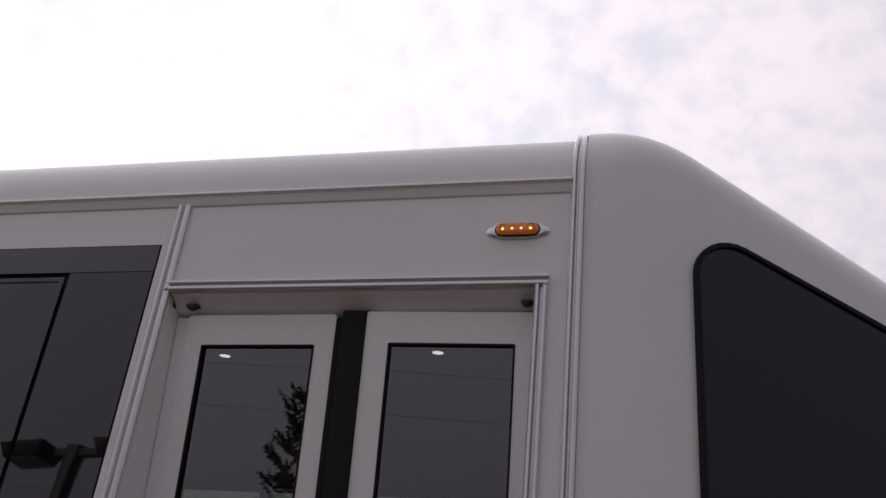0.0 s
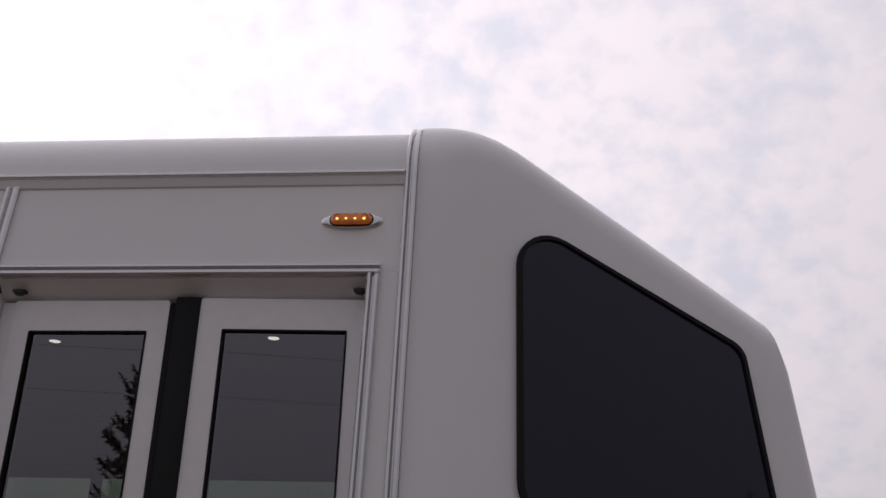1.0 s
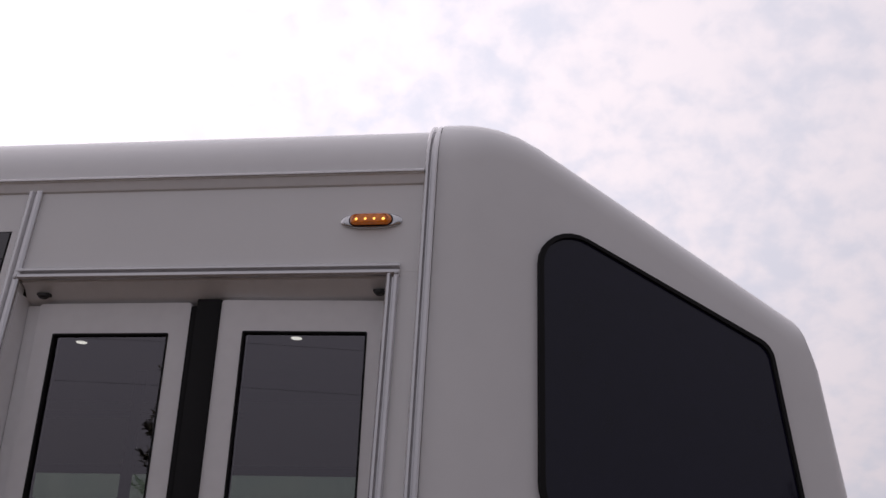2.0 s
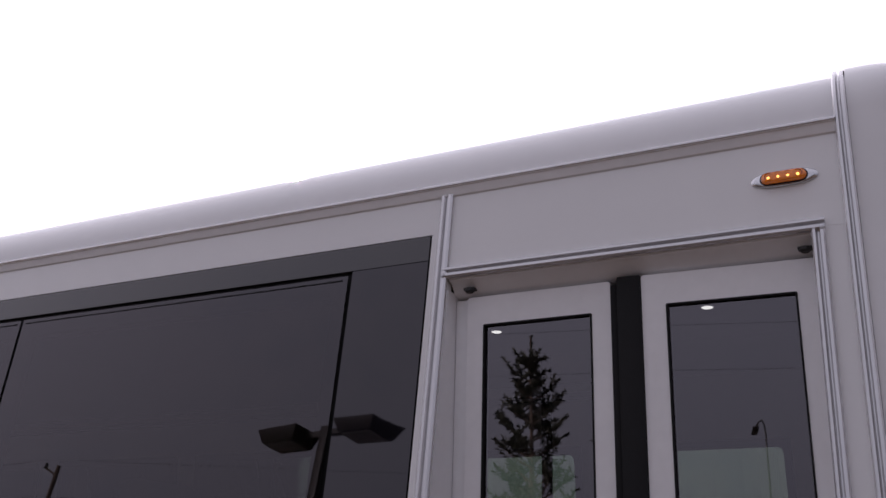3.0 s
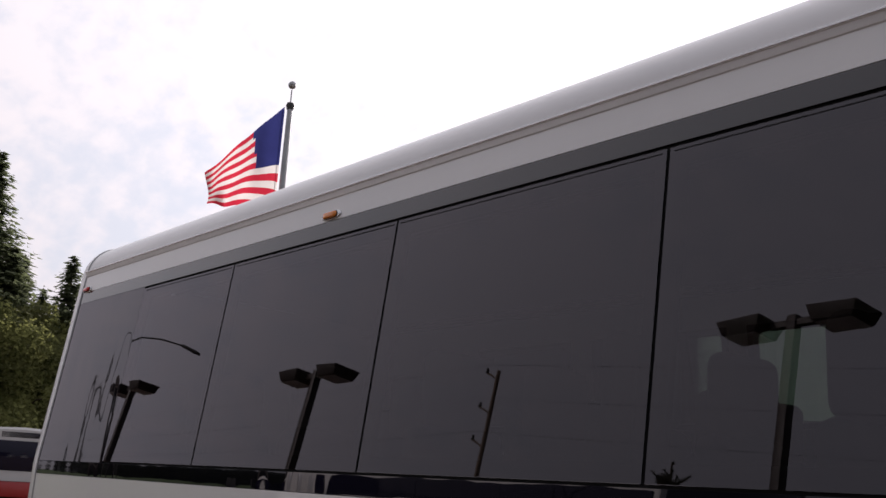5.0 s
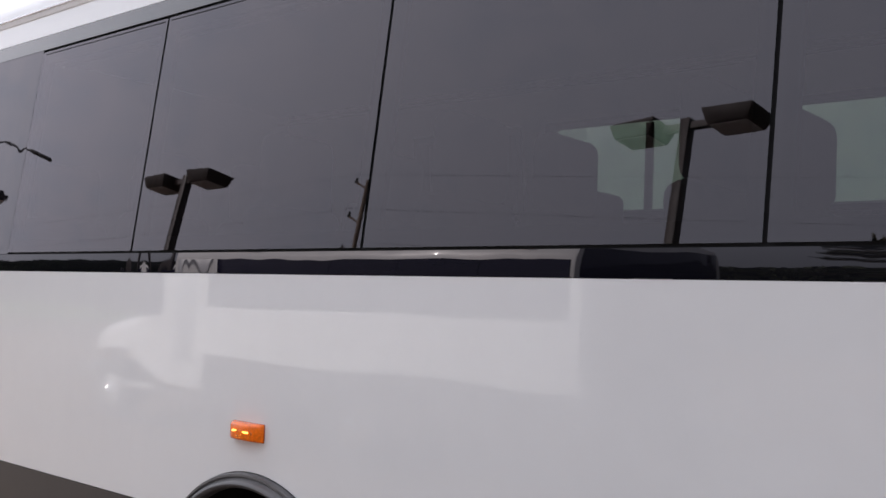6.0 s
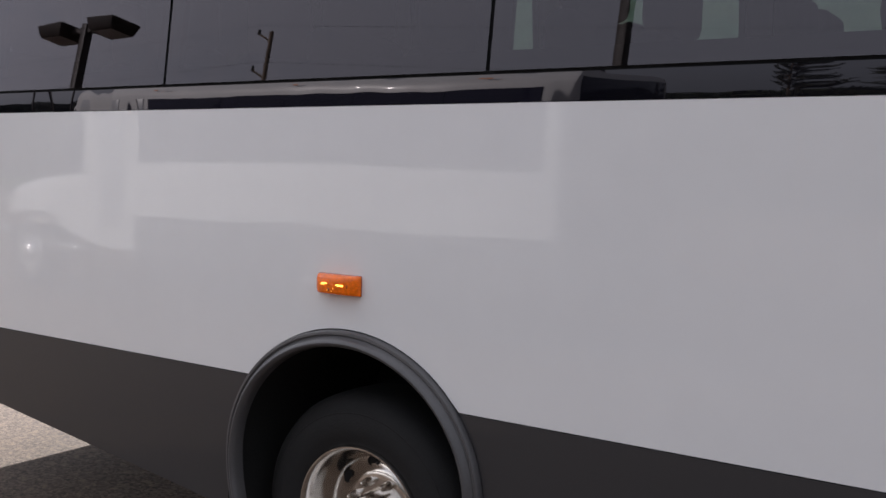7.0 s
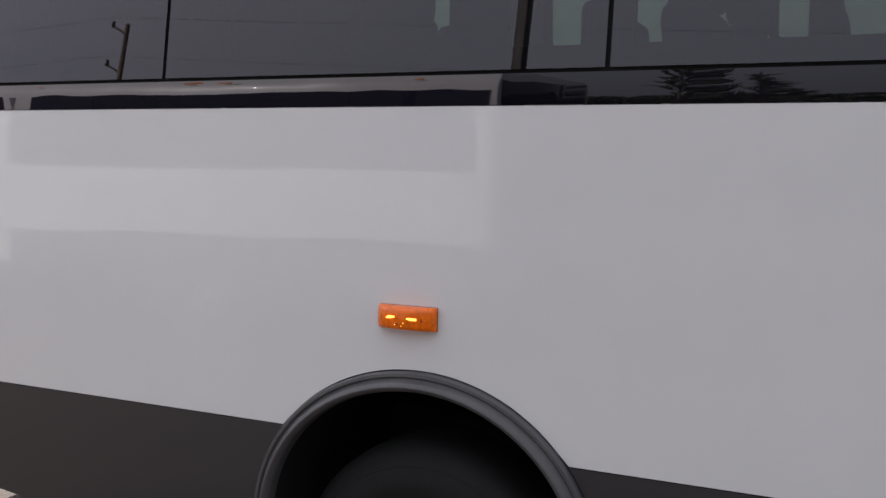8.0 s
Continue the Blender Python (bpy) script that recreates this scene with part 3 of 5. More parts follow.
def roof_and_far_side():
    arc = roof_arc()
    whole = arc + [(WIDE - y, z) for y, z in reversed(arc[:-1])]
    bm = bmesh.new()
    sheet(bm, [[Vector((x, y, z)) for y, z in whole] for x in span(X_REAR, 0.0, 24)], (0, 0, -0.035))
    part("roof", bm, WHITE_FLAT, bus, "white rounded roof skin")
    # far side
    def far(x, z, d=0.0):
        return Vector((x, WIDE - side_y(z) - d, z))
    holes = [(-1.20, -0.43, 2.44), (-2.19, -1.31, 2.44), (-3.46, -2.20, 2.48), (-4.46, -3.58, 2.48), (-5.40, -4.62, 2.48)]
    z0, z_top = 1.98, 2.48
    def panel(xa, xb, za, zb):
        bm = bmesh.new()
        sheet(bm, [[far(x, z) for x in span(xa, xb, 8)] for z in span(za, zb, 8)], (0, -0.04, 0))
        part("far_side_panel", bm, WHITE_FLAT, bus)
    panel(X_REAR, 0.0, 0.36, z0)
    panel(X_REAR, 0.0, z_top, Z_MOLD)
    cuts = [X_REAR] + [v for h in reversed(holes) for v in h[:2]] + [0.0]
    for a, b in zip(cuts[0::2], cuts[1::2]):
        panel(a, b, z0, z_top)
    for a, b, z1 in holes:
        if z1 < z_top:
            panel(a, b, z1, z_top)
        out = rounded([(a, z0), (b, z0), (b, z1), (a, z1)], [0.002] * 4)
        inn = rounded([(a + 0.03, z0 + 0.03), (b - 0.03, z0 + 0.03), (b - 0.03, z1 - 0.03), (a + 0.03, z1 - 0.03)], [0.035] * 4)
        bm = bmesh.new()
        ring_plate(bm, out, inn, lambda u, v, d: far(u, v, d), -0.004, 0.05)
        win = part("far_window", bm, RUBBER, bus, "green tinted window in the opposite side")
        bm = bmesh.new()
        plate(bm, [(a + 0.012, z0 + 0.012), (b - 0.012, z0 + 0.012), (b - 0.012, z1 - 0.012), (a + 0.012, z1 - 0.012)], lambda u, v, d: far(u, v, d), 0.006, 1)
        part("glass", bm, [GLASS_FAR, CLEAR], win, "green tinted glass", smooth=0)
        bm = bmesh.new()
        block(bm, (a + 0.04, far(0, z0 + 0.03).y - 0.05, z0 + 0.022), (b - 0.04, far(0, z0 + 0.03).y - 0.02, z0 + 0.034), 0.002, 1)
        part("slide_rail", bm, ALU, win)
        if -4.0 < b < -2.0:
            m = b - 0.29
            bm = bmesh.new()
            block(bm, (m - 0.02, far(0, 2.2).y - 0.035, z0 + 0.03), (m + 0.02, far(0, 2.2).y - 0.015, z1 - 0.035), 0.003, 1)
            part("mullion", bm, RUBBER, win)


roof_and_far_side()


def rear_cap():
    sec = full_section()
    mid = Vector((WIDE / 2, 1.75))
    def station(x, inset):
        pts = []
        for y, z in sec:
            v = Vector((y, z)) - mid
            k = 1 - inset / max(0.9, v.length)
            pts.append(Vector((x, mid.x + v.x * k, mid.y + v.y * k)))
        return pts
    bm = bmesh.new()
    steps = [(X_REAR - 0.002, -0.004), (X_REAR - 0.05, -0.002), (X_REAR - 0.095, 0.006), (X_REAR - 0.14, 0.024), (X_REAR - 0.175, 0.052), (X_REAR - 0.195, 0.088), (X_REAR - 0.203, 0.13)]
    rows = sheet(bm, [station(x, i) for x, i in steps])
    bm.faces.new(rows[-1])
    part("rear_cap", bm, WHITE_FLAT, bus, "white moulded rear cap with rounded corners", normals=True)
    # lip along the joint
    pts = [Vector((X_REAR - 0.006, y, z)) for y, z in sec[2:27]]
    outs = []
    for i in range(len(pts)):
        t = (pts[min(i + 1, len(pts) - 1)] - pts[max(i - 1, 0)]).normalized()
        outs.append(Vector((0, -t.z, t.y)))
    bm = bmesh.new()
    sweep(bm, pts, outs, [(-0.006, 0.0), (-0.005, 0.004), (0.0, 0.006), (0.005, 0.004), (0.006, 0.0)])
    part("rear_moulding", bm, GALV, bus, "thin grey joint strip")
    bm = bmesh.new()
    block(bm, (X_REAR - 0.26, 0.02, 0.38), (X_REAR - 0.03, WIDE - 0.02, 0.68), 0.03, 3)
    part("rear_bumper", bm, DARK_METAL, bus, "dark steel rear bumper")
    for y in (0.066, WIDE - 0.066):
        bm = bmesh.new()
        lathe(bm, [(0.0, -0.02), (0.035, -0.018), (0.05, -0.008), (0.052, 0.02)], (0, 0, 0), 24)
        bmesh.ops.transform(bm, matrix=pose(X_REAR - 0.185, y, 1.135, 0, 0, -62 if y < 1 else -118) @ Matrix.Diagonal((0.9, 1.3, 1.1, 1)), verts=bm.verts)
        part("tail_lamp", bm, RED, bus, "red tail lamp")


rear_cap()

# the front cap: its plan turns in towards the cab, its top slopes down
CAP_TURN, CAP_X0 = radians(25.0), 0.14


def cap_plan():
    """Stations (x, y, heading, height of the top, shoulder radius) along the front cap."""
    st = []
    for x in span(0.026, 0.06, 2):
        st.append((x, 0.0, 0.0, None))
    n, r = 10, 0.36
    cut = r * math.tan(CAP_TURN / 2)
    for k in range(n + 1):
        a = CAP_TURN * k / n
        st.append((CAP_X0 - cut + r * math.sin(a), r * (1 - math.cos(a)), a, None))
    for s in span(cut + 0.03, 0.818, 16):
        st.append((CAP_X0 + s * math.cos(CAP_TURN), s * math.sin(CAP_TURN), CAP_TURN, s))
    x, y, _, s = st[-1]
    r2 = 0.11
    for k in range(1, 13):
        a = CAP_TURN + (math.pi / 2 - CAP_TURN) * k / 12
        st.append((x + r2 * (math.sin(a) - math.sin(CAP_TURN)), y + r2 * (math.cos(CAP_TURN) - math.cos(a)), a, 0.76 + r2 * (a - CAP_TURN)))
    x, y, _, _ = st[-1]
    for f in span(0, WIDE / 2 - y, 6)[1:]:
        st.append((x, y + f, math.pi / 2, 0.98))
    out = []
    for x, y, a, _ in st:
        s = max(0.0, (x - CAP_X0) / math.cos(CAP_TURN))
        if s < 0.208:
            top = 2.868 - 0.57 * max(0.0, s - 0.088) ** 2 / 0.24
        else:
            top = 2.853 - 0.57 * (s - 0.175)
        out.append((x, y, a, max(top, 2.455)))
    return out


def front_cap():
    plan = cap_plan()
    lean = math.atan(TILT)
    rows = []
    for x, y, a, top in plan:
        inn = Vector((-math.sin(a), math.cos(a), 0.0))
        r = R_ROOF if x < 0.07 else max(0.15, R_ROOF - (x - 0.07) * 0.3)
        top = top + 0.39 * r
        zc = top - r
        z0 = zc + r * math.sin(lean)
        pts = []
        for z in (0.62, 0.9, 1.2, 1.45, 1.53, 1.57, 1.61, 1.66, 1.9, 2.1):
            pts.append(Vector((x, y, z)) + inn * side_y(z))
        for f in (0.35, 0.7, 1.0):
            z = 2.1 + (z0 - 2.1) * f
            pts.append(Vector((x, y, z)) + inn * side_y(z))
        c = side_y(z0) + r * math.cos(lean)
        for k in range(1, 9):
            t = math.pi - lean + (math.pi / 2 - math.pi + lean) * k / 8
            pts.append(Vector((x, y, zc + r * math.sin(t))) + inn * (c + r * math.cos(t)))
        for f in (0.25, 0.5, 0.75, 1.0):
            p = pts[20].lerp(Vector((min(pts[20].x, 0.72), WIDE / 2, top + (0.05 if x < 0.2 else 0.03))), f)
            pts.append(p)
        rows.append(pts)
    bm = bmesh.new()
    sheet(bm, rows)
    geom = bmesh.ops.duplicate(bm, geom=bm.verts[:] + bm.edges[:] + bm.faces[:])
    mirror = [g for g in geom["geom"] if isinstance(g, bmesh.types.BMVert)]
    for v in mirror:
        v.co.y = WIDE - v.co.y
    bmesh.ops.remove_doubles(bm, verts=bm.verts, dist=0.002)
    part("front_cap", bm, WHITE_FLAT, bus, "white moulded front cap that slopes to the cab")
    # its window
    def lift(u, v, d):
        dy = side_y(v)
        inn = Vector((-math.sin(CAP_TURN), math.cos(CAP_TURN), 0.0))
        return Vector((CAP_X0 + u * math.cos(CAP_TURN), u * math.sin(CAP_TURN), v)) + inn * (dy + d)
    outer = rounded([(0.135, 1.985), (0.734, 1.985), (0.712, 2.423), (0.168, 2.670)], [0.09, 0.07, 0.05, 0.085], 8)
    inner = rounded([(0.147, 1.995), (0.725, 1.995), (0.703, 2.415), (0.178, 2.657)], [0.080, 0.062, 0.045, 0.077], 8)
    bm = bmesh.new()
    ring_plate(bm, outer, inner, lift, -0.012, 0.01)
    win = part("cap_window", bm, RUBBER, bus, "dark sloping-topped window in the front cap")
    bm = bmesh.new()
    plate(bm, inner, lift, 0.004)
    bmesh.ops.translate(bm, verts=bm.verts, vec=(math.sin(CAP_TURN) * 0.006, -math.cos(CAP_TURN) * 0.006, 0))
    part("glass", bm, DARK_GLASS, win, "near-black glass", smooth=0)


front_cap()


def entrance_door():
    y0 = 0.134
    # recess lining
    bm = bmesh.new()
    sheet(bm, [[(-0.884, y, z) for y in (side_y(z) + 0.004, 0.20)] for z in span(0.45, 2.47, 20)], (-0.02, 0, 0))
    part("door_jamb", bm, DOOR_FRAME, bus)
    bm = bmesh.new()
    sheet(bm, [[(-0.062, y, z) for y in (side_y(z) + 0.004, 0.20)] for z in span(0.45, 2.47, 20)], (0.02, 0, 0))
    part("door_jamb", bm, DOOR_FRAME, bus)
    bm = bmesh.new()
    sheet(bm, [[Vector((x, y, z)) for y, z in ((0.104, 2.4935), (0.118, 2.488), (0.134, 2.470), (0.150, 2.462), (0.24, 2.460))] for x in span(-0.884, -0.060, 6)], (0, 0, 0.012))
    part("door_soffit", bm, DOOR_FRAME, bus)
    for x0, x1, g0, g1, ajar in ((-0.848, -0.500, -0.807, -0.543, 0.0), (-0.426, -0.070, -0.375, -0.109, 0.042)):
        def leaf_at(u, v, d):
            return Vector((u, y0 + (u + 0.070) * ajar + d, v))
        bm = bmesh.new()
        ring_plate(bm, rounded([(x0, 0.47), (x1, 0.47), (x1, 2.455), (x0, 2.455)], [0.006] * 4, 3), rounded([(g0, 0.72), (g1, 0.72), (g1, 2.387), (g0, 2.387)], [0.003] * 4, 3), leaf_at, 0.0, 0.035)
        leaf = part("door_leaf", bm, DOOR_FRAME, bus, "white framed glazed door leaf, shut")
        bm = bmesh.new()
        ring_plate(bm, rounded([(g0 + 0.0005, 0.7205), (g1 - 0.0005, 0.7205), (g1 - 0.0005, 2.3865), (g0 + 0.0005, 2.3865)], [0.003] * 4, 3), rounded([(g0 + 0.004, 0.724), (g1 - 0.004, 0.724), (g1 - 0.004, 2.383), (g0 + 0.004, 2.383)], [0.002] * 4, 3), leaf_at, -0.002, 0.02)
        part("glazing_seal", bm, RUBBER, leaf)
        bm = bmesh.new()
        plate(bm, [(g0 + 0.002, 0.722), (g1 - 0.002, 0.722), (g1 - 0.002, 2.385), (g0 + 0.002, 2.385)], lambda u, v, d: leaf_at(u, v, d + 0.008), 0.006, 1)
        part("glass", bm, [GLASS_DOOR, CLEAR], leaf, "grey tinted glass", smooth=0)
    for xa, xb in ((-0.8835, -0.8485), (-0.0695, -0.0625)):
        bm = bmesh.new()
        block(bm, (xa, y0 + 0.010, 0.48), (xb, y0 + 0.040, 2.455), 0.004, 2)
        part("door_stop", bm, DOOR_FRAME, bus)
    # slim pull rail behind the glass of the leaf by the pillar
    bm = bmesh.new()
    tube(bm, [(-0.104, y0 + 0.030, 0.96), (-0.114, y0 + 0.056, 1.02), (-0.116, y0 + 0.060, 1.55), (-0.114, y0 + 0.056, 2.08), (-0.104, y0 + 0.030, 2.14)], 0.007, 8)
    part("pull_rail", bm, ALU, leaf, "slim pale pull rail")
    # rubber strips where the leaves meet
    for x0, x1, top, y in ((-0.4995, -0.482, 2.447, y0 - 0.004), (-0.480, -0.4265, 2.457, y0 - 0.021)):
        bm = bmesh.new()
        block(bm, (x0, y, 0.48), (x1, y + 0.03, top), 0.004, 2)
        part("door_seal", bm, RUBBER, bus, "black rubber door edge seal")
    for x in (-0.838, -0.085):
        bm = bmesh.new()
        lathe(bm, [(0.0, 2.476), (0.011, 2.475), (0.012, 2.468), (0.008, 2.464), (0.0, 2.464)], (x, y0 - 0.012, 0), 16, "z")
        block(bm, (x - 0.014, y0 - 0.018, 2.470), (x + 0.014, y0 + 0.01, 2.476), 0.001, 1)
        part("door_pivot", bm, DARK_METAL, bus, "dark door pivot bracket")


entrance_door()


def capsule(half, r, n=8):
    pts = []
    for c, a0 in ((half, -math.pi / 2), (-half, math.pi / 2)):
        for k in range(n + 1):
            a = a0 + math.pi * k / n
            pts.append((c + r * math.cos(a), r * math.sin(a)))
    return pts


def clearance_light(x, z, lens_mat, lit, label, length=0.132):
    """Slim lozenge lamp in a chrome bezel on the leaning side."""
    def lift(u, v, d):
        return on_side(x + u, z + v, -d)
    def dome(bm, outline, steps):
        rows = [[lift(u * k, v * k, d) for u, v in outline] for k, d in steps]
        vs = sheet(bm, rows, None, True)
        bm.faces.new(vs[0])
        bm.faces.new(vs[-1])
    k = length / 0.132
    bm = bmesh.new()
    base = [(0.067 * k * math.copysign(abs(math.cos(a)) ** 0.8, math.cos(a)), 0.0195 * math.copysign(abs(math.sin(a)) ** 0.85, math.sin(a))) for a in (math.tau * i / 32 for i in range(32))]
    dome(bm, base, ((1.0, 0.0), (1.0, 0.003), (0.94, 0.006), (0.86, 0.0075)))
    lamp = part("clearance_light", bm, BEZEL, bus, label)
    bm = bmesh.new()
    dome(bm, capsule(0.034 * k, 0.0150), ((1.0, 0.006), (0.985, 0.0095), (0.95, 0.0100)))
    part("lens_gasket", bm, RUBBER, lamp, "dark gasket round the lens")
    bm = bmesh.new()
    dome(bm, capsule(0.033 * k, 0.0130), ((1.0, 0.005), (0.99, 0.012), (0.93, 0.017), (0.8, 0.020), (0.55, 0.0215)))
    part("lens", bm, lens_mat, lamp, "red lens" if lens_mat is RED else "ribbed amber lens")
    if lit:
        for i in range(4):
            bm = bmesh.new()
            bmesh.ops.create_icosphere(bm, subdivisions=2, radius=0.0034, matrix=Matrix.Translation(lift(-0.029 + 0.0195 * i, -0.003, 0.0195)))
            part("led", bm, LED, lamp, "glowing amber LED")
        for i in range(4):
            bm = bmesh.new()
            c = lift(-0.029 + 0.0195 * i, 0.0005, 0.0185)
            lathe(bm, [(0.0072, -0.0008), (0.0082, -0.0026), (0.0092, -0.0008)], c, 16)
            part("lens_ring", bm, LENS_DARK, lamp, "dark moulded ring in the lens")


clearance_light(-0.111, 2.629, AMBER_LIT, True, "lit amber clearance light in a chrome bezel")
clearance_light(-3.965, 2.643, AMBER, False, "amber clearance light in a chrome bezel")
clearance_light(-6.497, 2.634, RED, False, "small red clearance light near the rear corner", 0.11)


def side_marker():
    x0, x1, z0, z1 = -4.046, -3.895, 1.048, 1.104
    bm = bmesh.new()
    block(bm, (x0 - 0.001, -0.005, z0 - 0.001), (x1 + 0.001, 0.004, z1 + 0.001), 0.003, 2)
    lamp = part("side_marker_light", bm, LENS_DARK, bus, "rectangular amber marker light above the wheel arch")
    bm = bmesh.new()
    rows = []
    for x, d in ((x0, 0.004), (x0 + 0.002, 0.014), (x0 + 0.006, 0.020), (x0 + 0.018, 0.028), (x0 + 0.040, 0.034), (x0 + 0.065, 0.037), (x1 - 0.065, 0.037), (x1 - 0.040, 0.034), (x1 - 0.018, 0.028), (x1 - 0.006, 0.020), (x1 - 0.002, 0.014), (x1, 0.004)):
        rows.append([Vector((x, -0.003, z0)), Vector((x, -d * 0.62, z0 + 0.001)), Vector((x, -d * 0.88, z0 + 0.004)), Vector((x, -d, z0 + 0.011)), Vector((x, -d, z1 - 0.011)), Vector((x, -d * 0.88, z1 - 0.004)), Vector((x, -d * 0.62, z1 - 0.001)), Vector((x, -0.003, z1))])
    vs = sheet(bm, rows)
    bm.faces.new(vs[0])
    bm.faces.new(vs[-1])
    part("lens", bm, AMBER_DEEP, lamp, "deep amber lens", smooth=60)
    # moulded prisms in the lens
    for xa, w, d, za, zb in ((x0 + 0.0035, 0.004, 0.0185, 0.011, 0.045), (x0 + 0.015, 0.004, 0.0275, 0.021, 0.035), (x0 + 0.058, 0.010, 0.0372, 0.012, 0.020), (x1 - 0.030, 0.004, 0.0325, 0.022, 0.032)):
        bm = bmesh.new()
        block(bm, (xa, -d, z0 + za), (xa + w, -d + 0.006, z0 + zb), 0.0015, 2)
        part("lens_rib", bm, LENS_DARK, lamp)
    for xa, w, za, h in ((x0 + 0.038, 0.018, 0.0305, 0.0035), (x0 + 0.034, 0.013, 0.0285, 0.0022), (x0 + 0.087, 0.015, 0.028, 0.0035), (x0 + 0.094, 0.018, 0.0265, 0.0050)):
        bm = bmesh.new()
        block(bm, (xa, -0.0372, z0 + za), (xa + w, -0.031, z0 + za + h), 0.001, 2)
        part("lit_strip", bm, LED_GLINT, lamp, "glowing strip inside the lens")
    # glowing beads stand in for sparkle on the lens; they are no lamps
    for xa, za in ((x0 + 0.058, 0.014), (x0 + 0.074, 0.012), (x0 + 0.079, 0.019)):
        bm = bmesh.new()
        bmesh.ops.create_icosphere(bm, subdivisions=1, radius=0.0013, matrix=Matrix.Translation((xa, -0.0365, z0 + za)))
        part("glint_bead", bm, LED_GLINT, lamp)


side_marker()


def wheel_arch():
    bm = bmesh.new()
    path, outs = [], []
    for k in range(61):
        a = math.pi * (1.10 - 1.20 * k / 60)
        path.append(Vector((ARCH_X + (ARCH_A - 0.02) * math.cos(a), 0.0, ARCH_Z + (ARCH_B - 0.02) * math.sin(a) if math.sin(a) > 0 else ARCH_Z + 0.5 * math.sin(a))))
        outs.append(Vector((0, -1, 0)))
    prof = [(0.021, -0.004), (0.021, 0.012), (0.017, 0.018), (0.010, 0.019), (0.007, 0.0165), (0.005, 0.0145), (0.003, 0.0155), (0.000, 0.0205), (-0.003, 0.0260), (-0.008, 0.0320), (-0.013, 0.0340), (-0.018, 0.0325), (-0.0225, 0.0275), (-0.0255, 0.019), (-0.026, -0.010), (-0.020, -0.012)]
    sweep(bm, path, outs, [(-a, b) for a, b in prof])
    part("wheel_arch_flare", bm, FLARE, bus, "grey plastic wheel arch flare with a rounded lip")
    # the dark well behind it
    bm = bmesh.new()
    rows = []
    for y in (0.034, 0.2, 0.45, 0.75):
        row = [Vector((ARCH_X - ARCH_A, y, 0.30))]
        for k in range(25):
            a = math.pi * (1 - k / 24)
            row.append(Vector((ARCH_X + (ARCH_A + 0.01) * math.cos(a), y, ARCH_Z + (ARCH_B + 0.02) * math.sin(a))))
        row.append(Vector((ARCH_X + ARCH_A, y, 0.30)))
        rows.append(row)
    vs = sheet(bm, rows)
    bm.faces.new(vs[-1])
    part("wheel_well", bm, WELL, bus, "black wheel well lining")


wheel_arch()


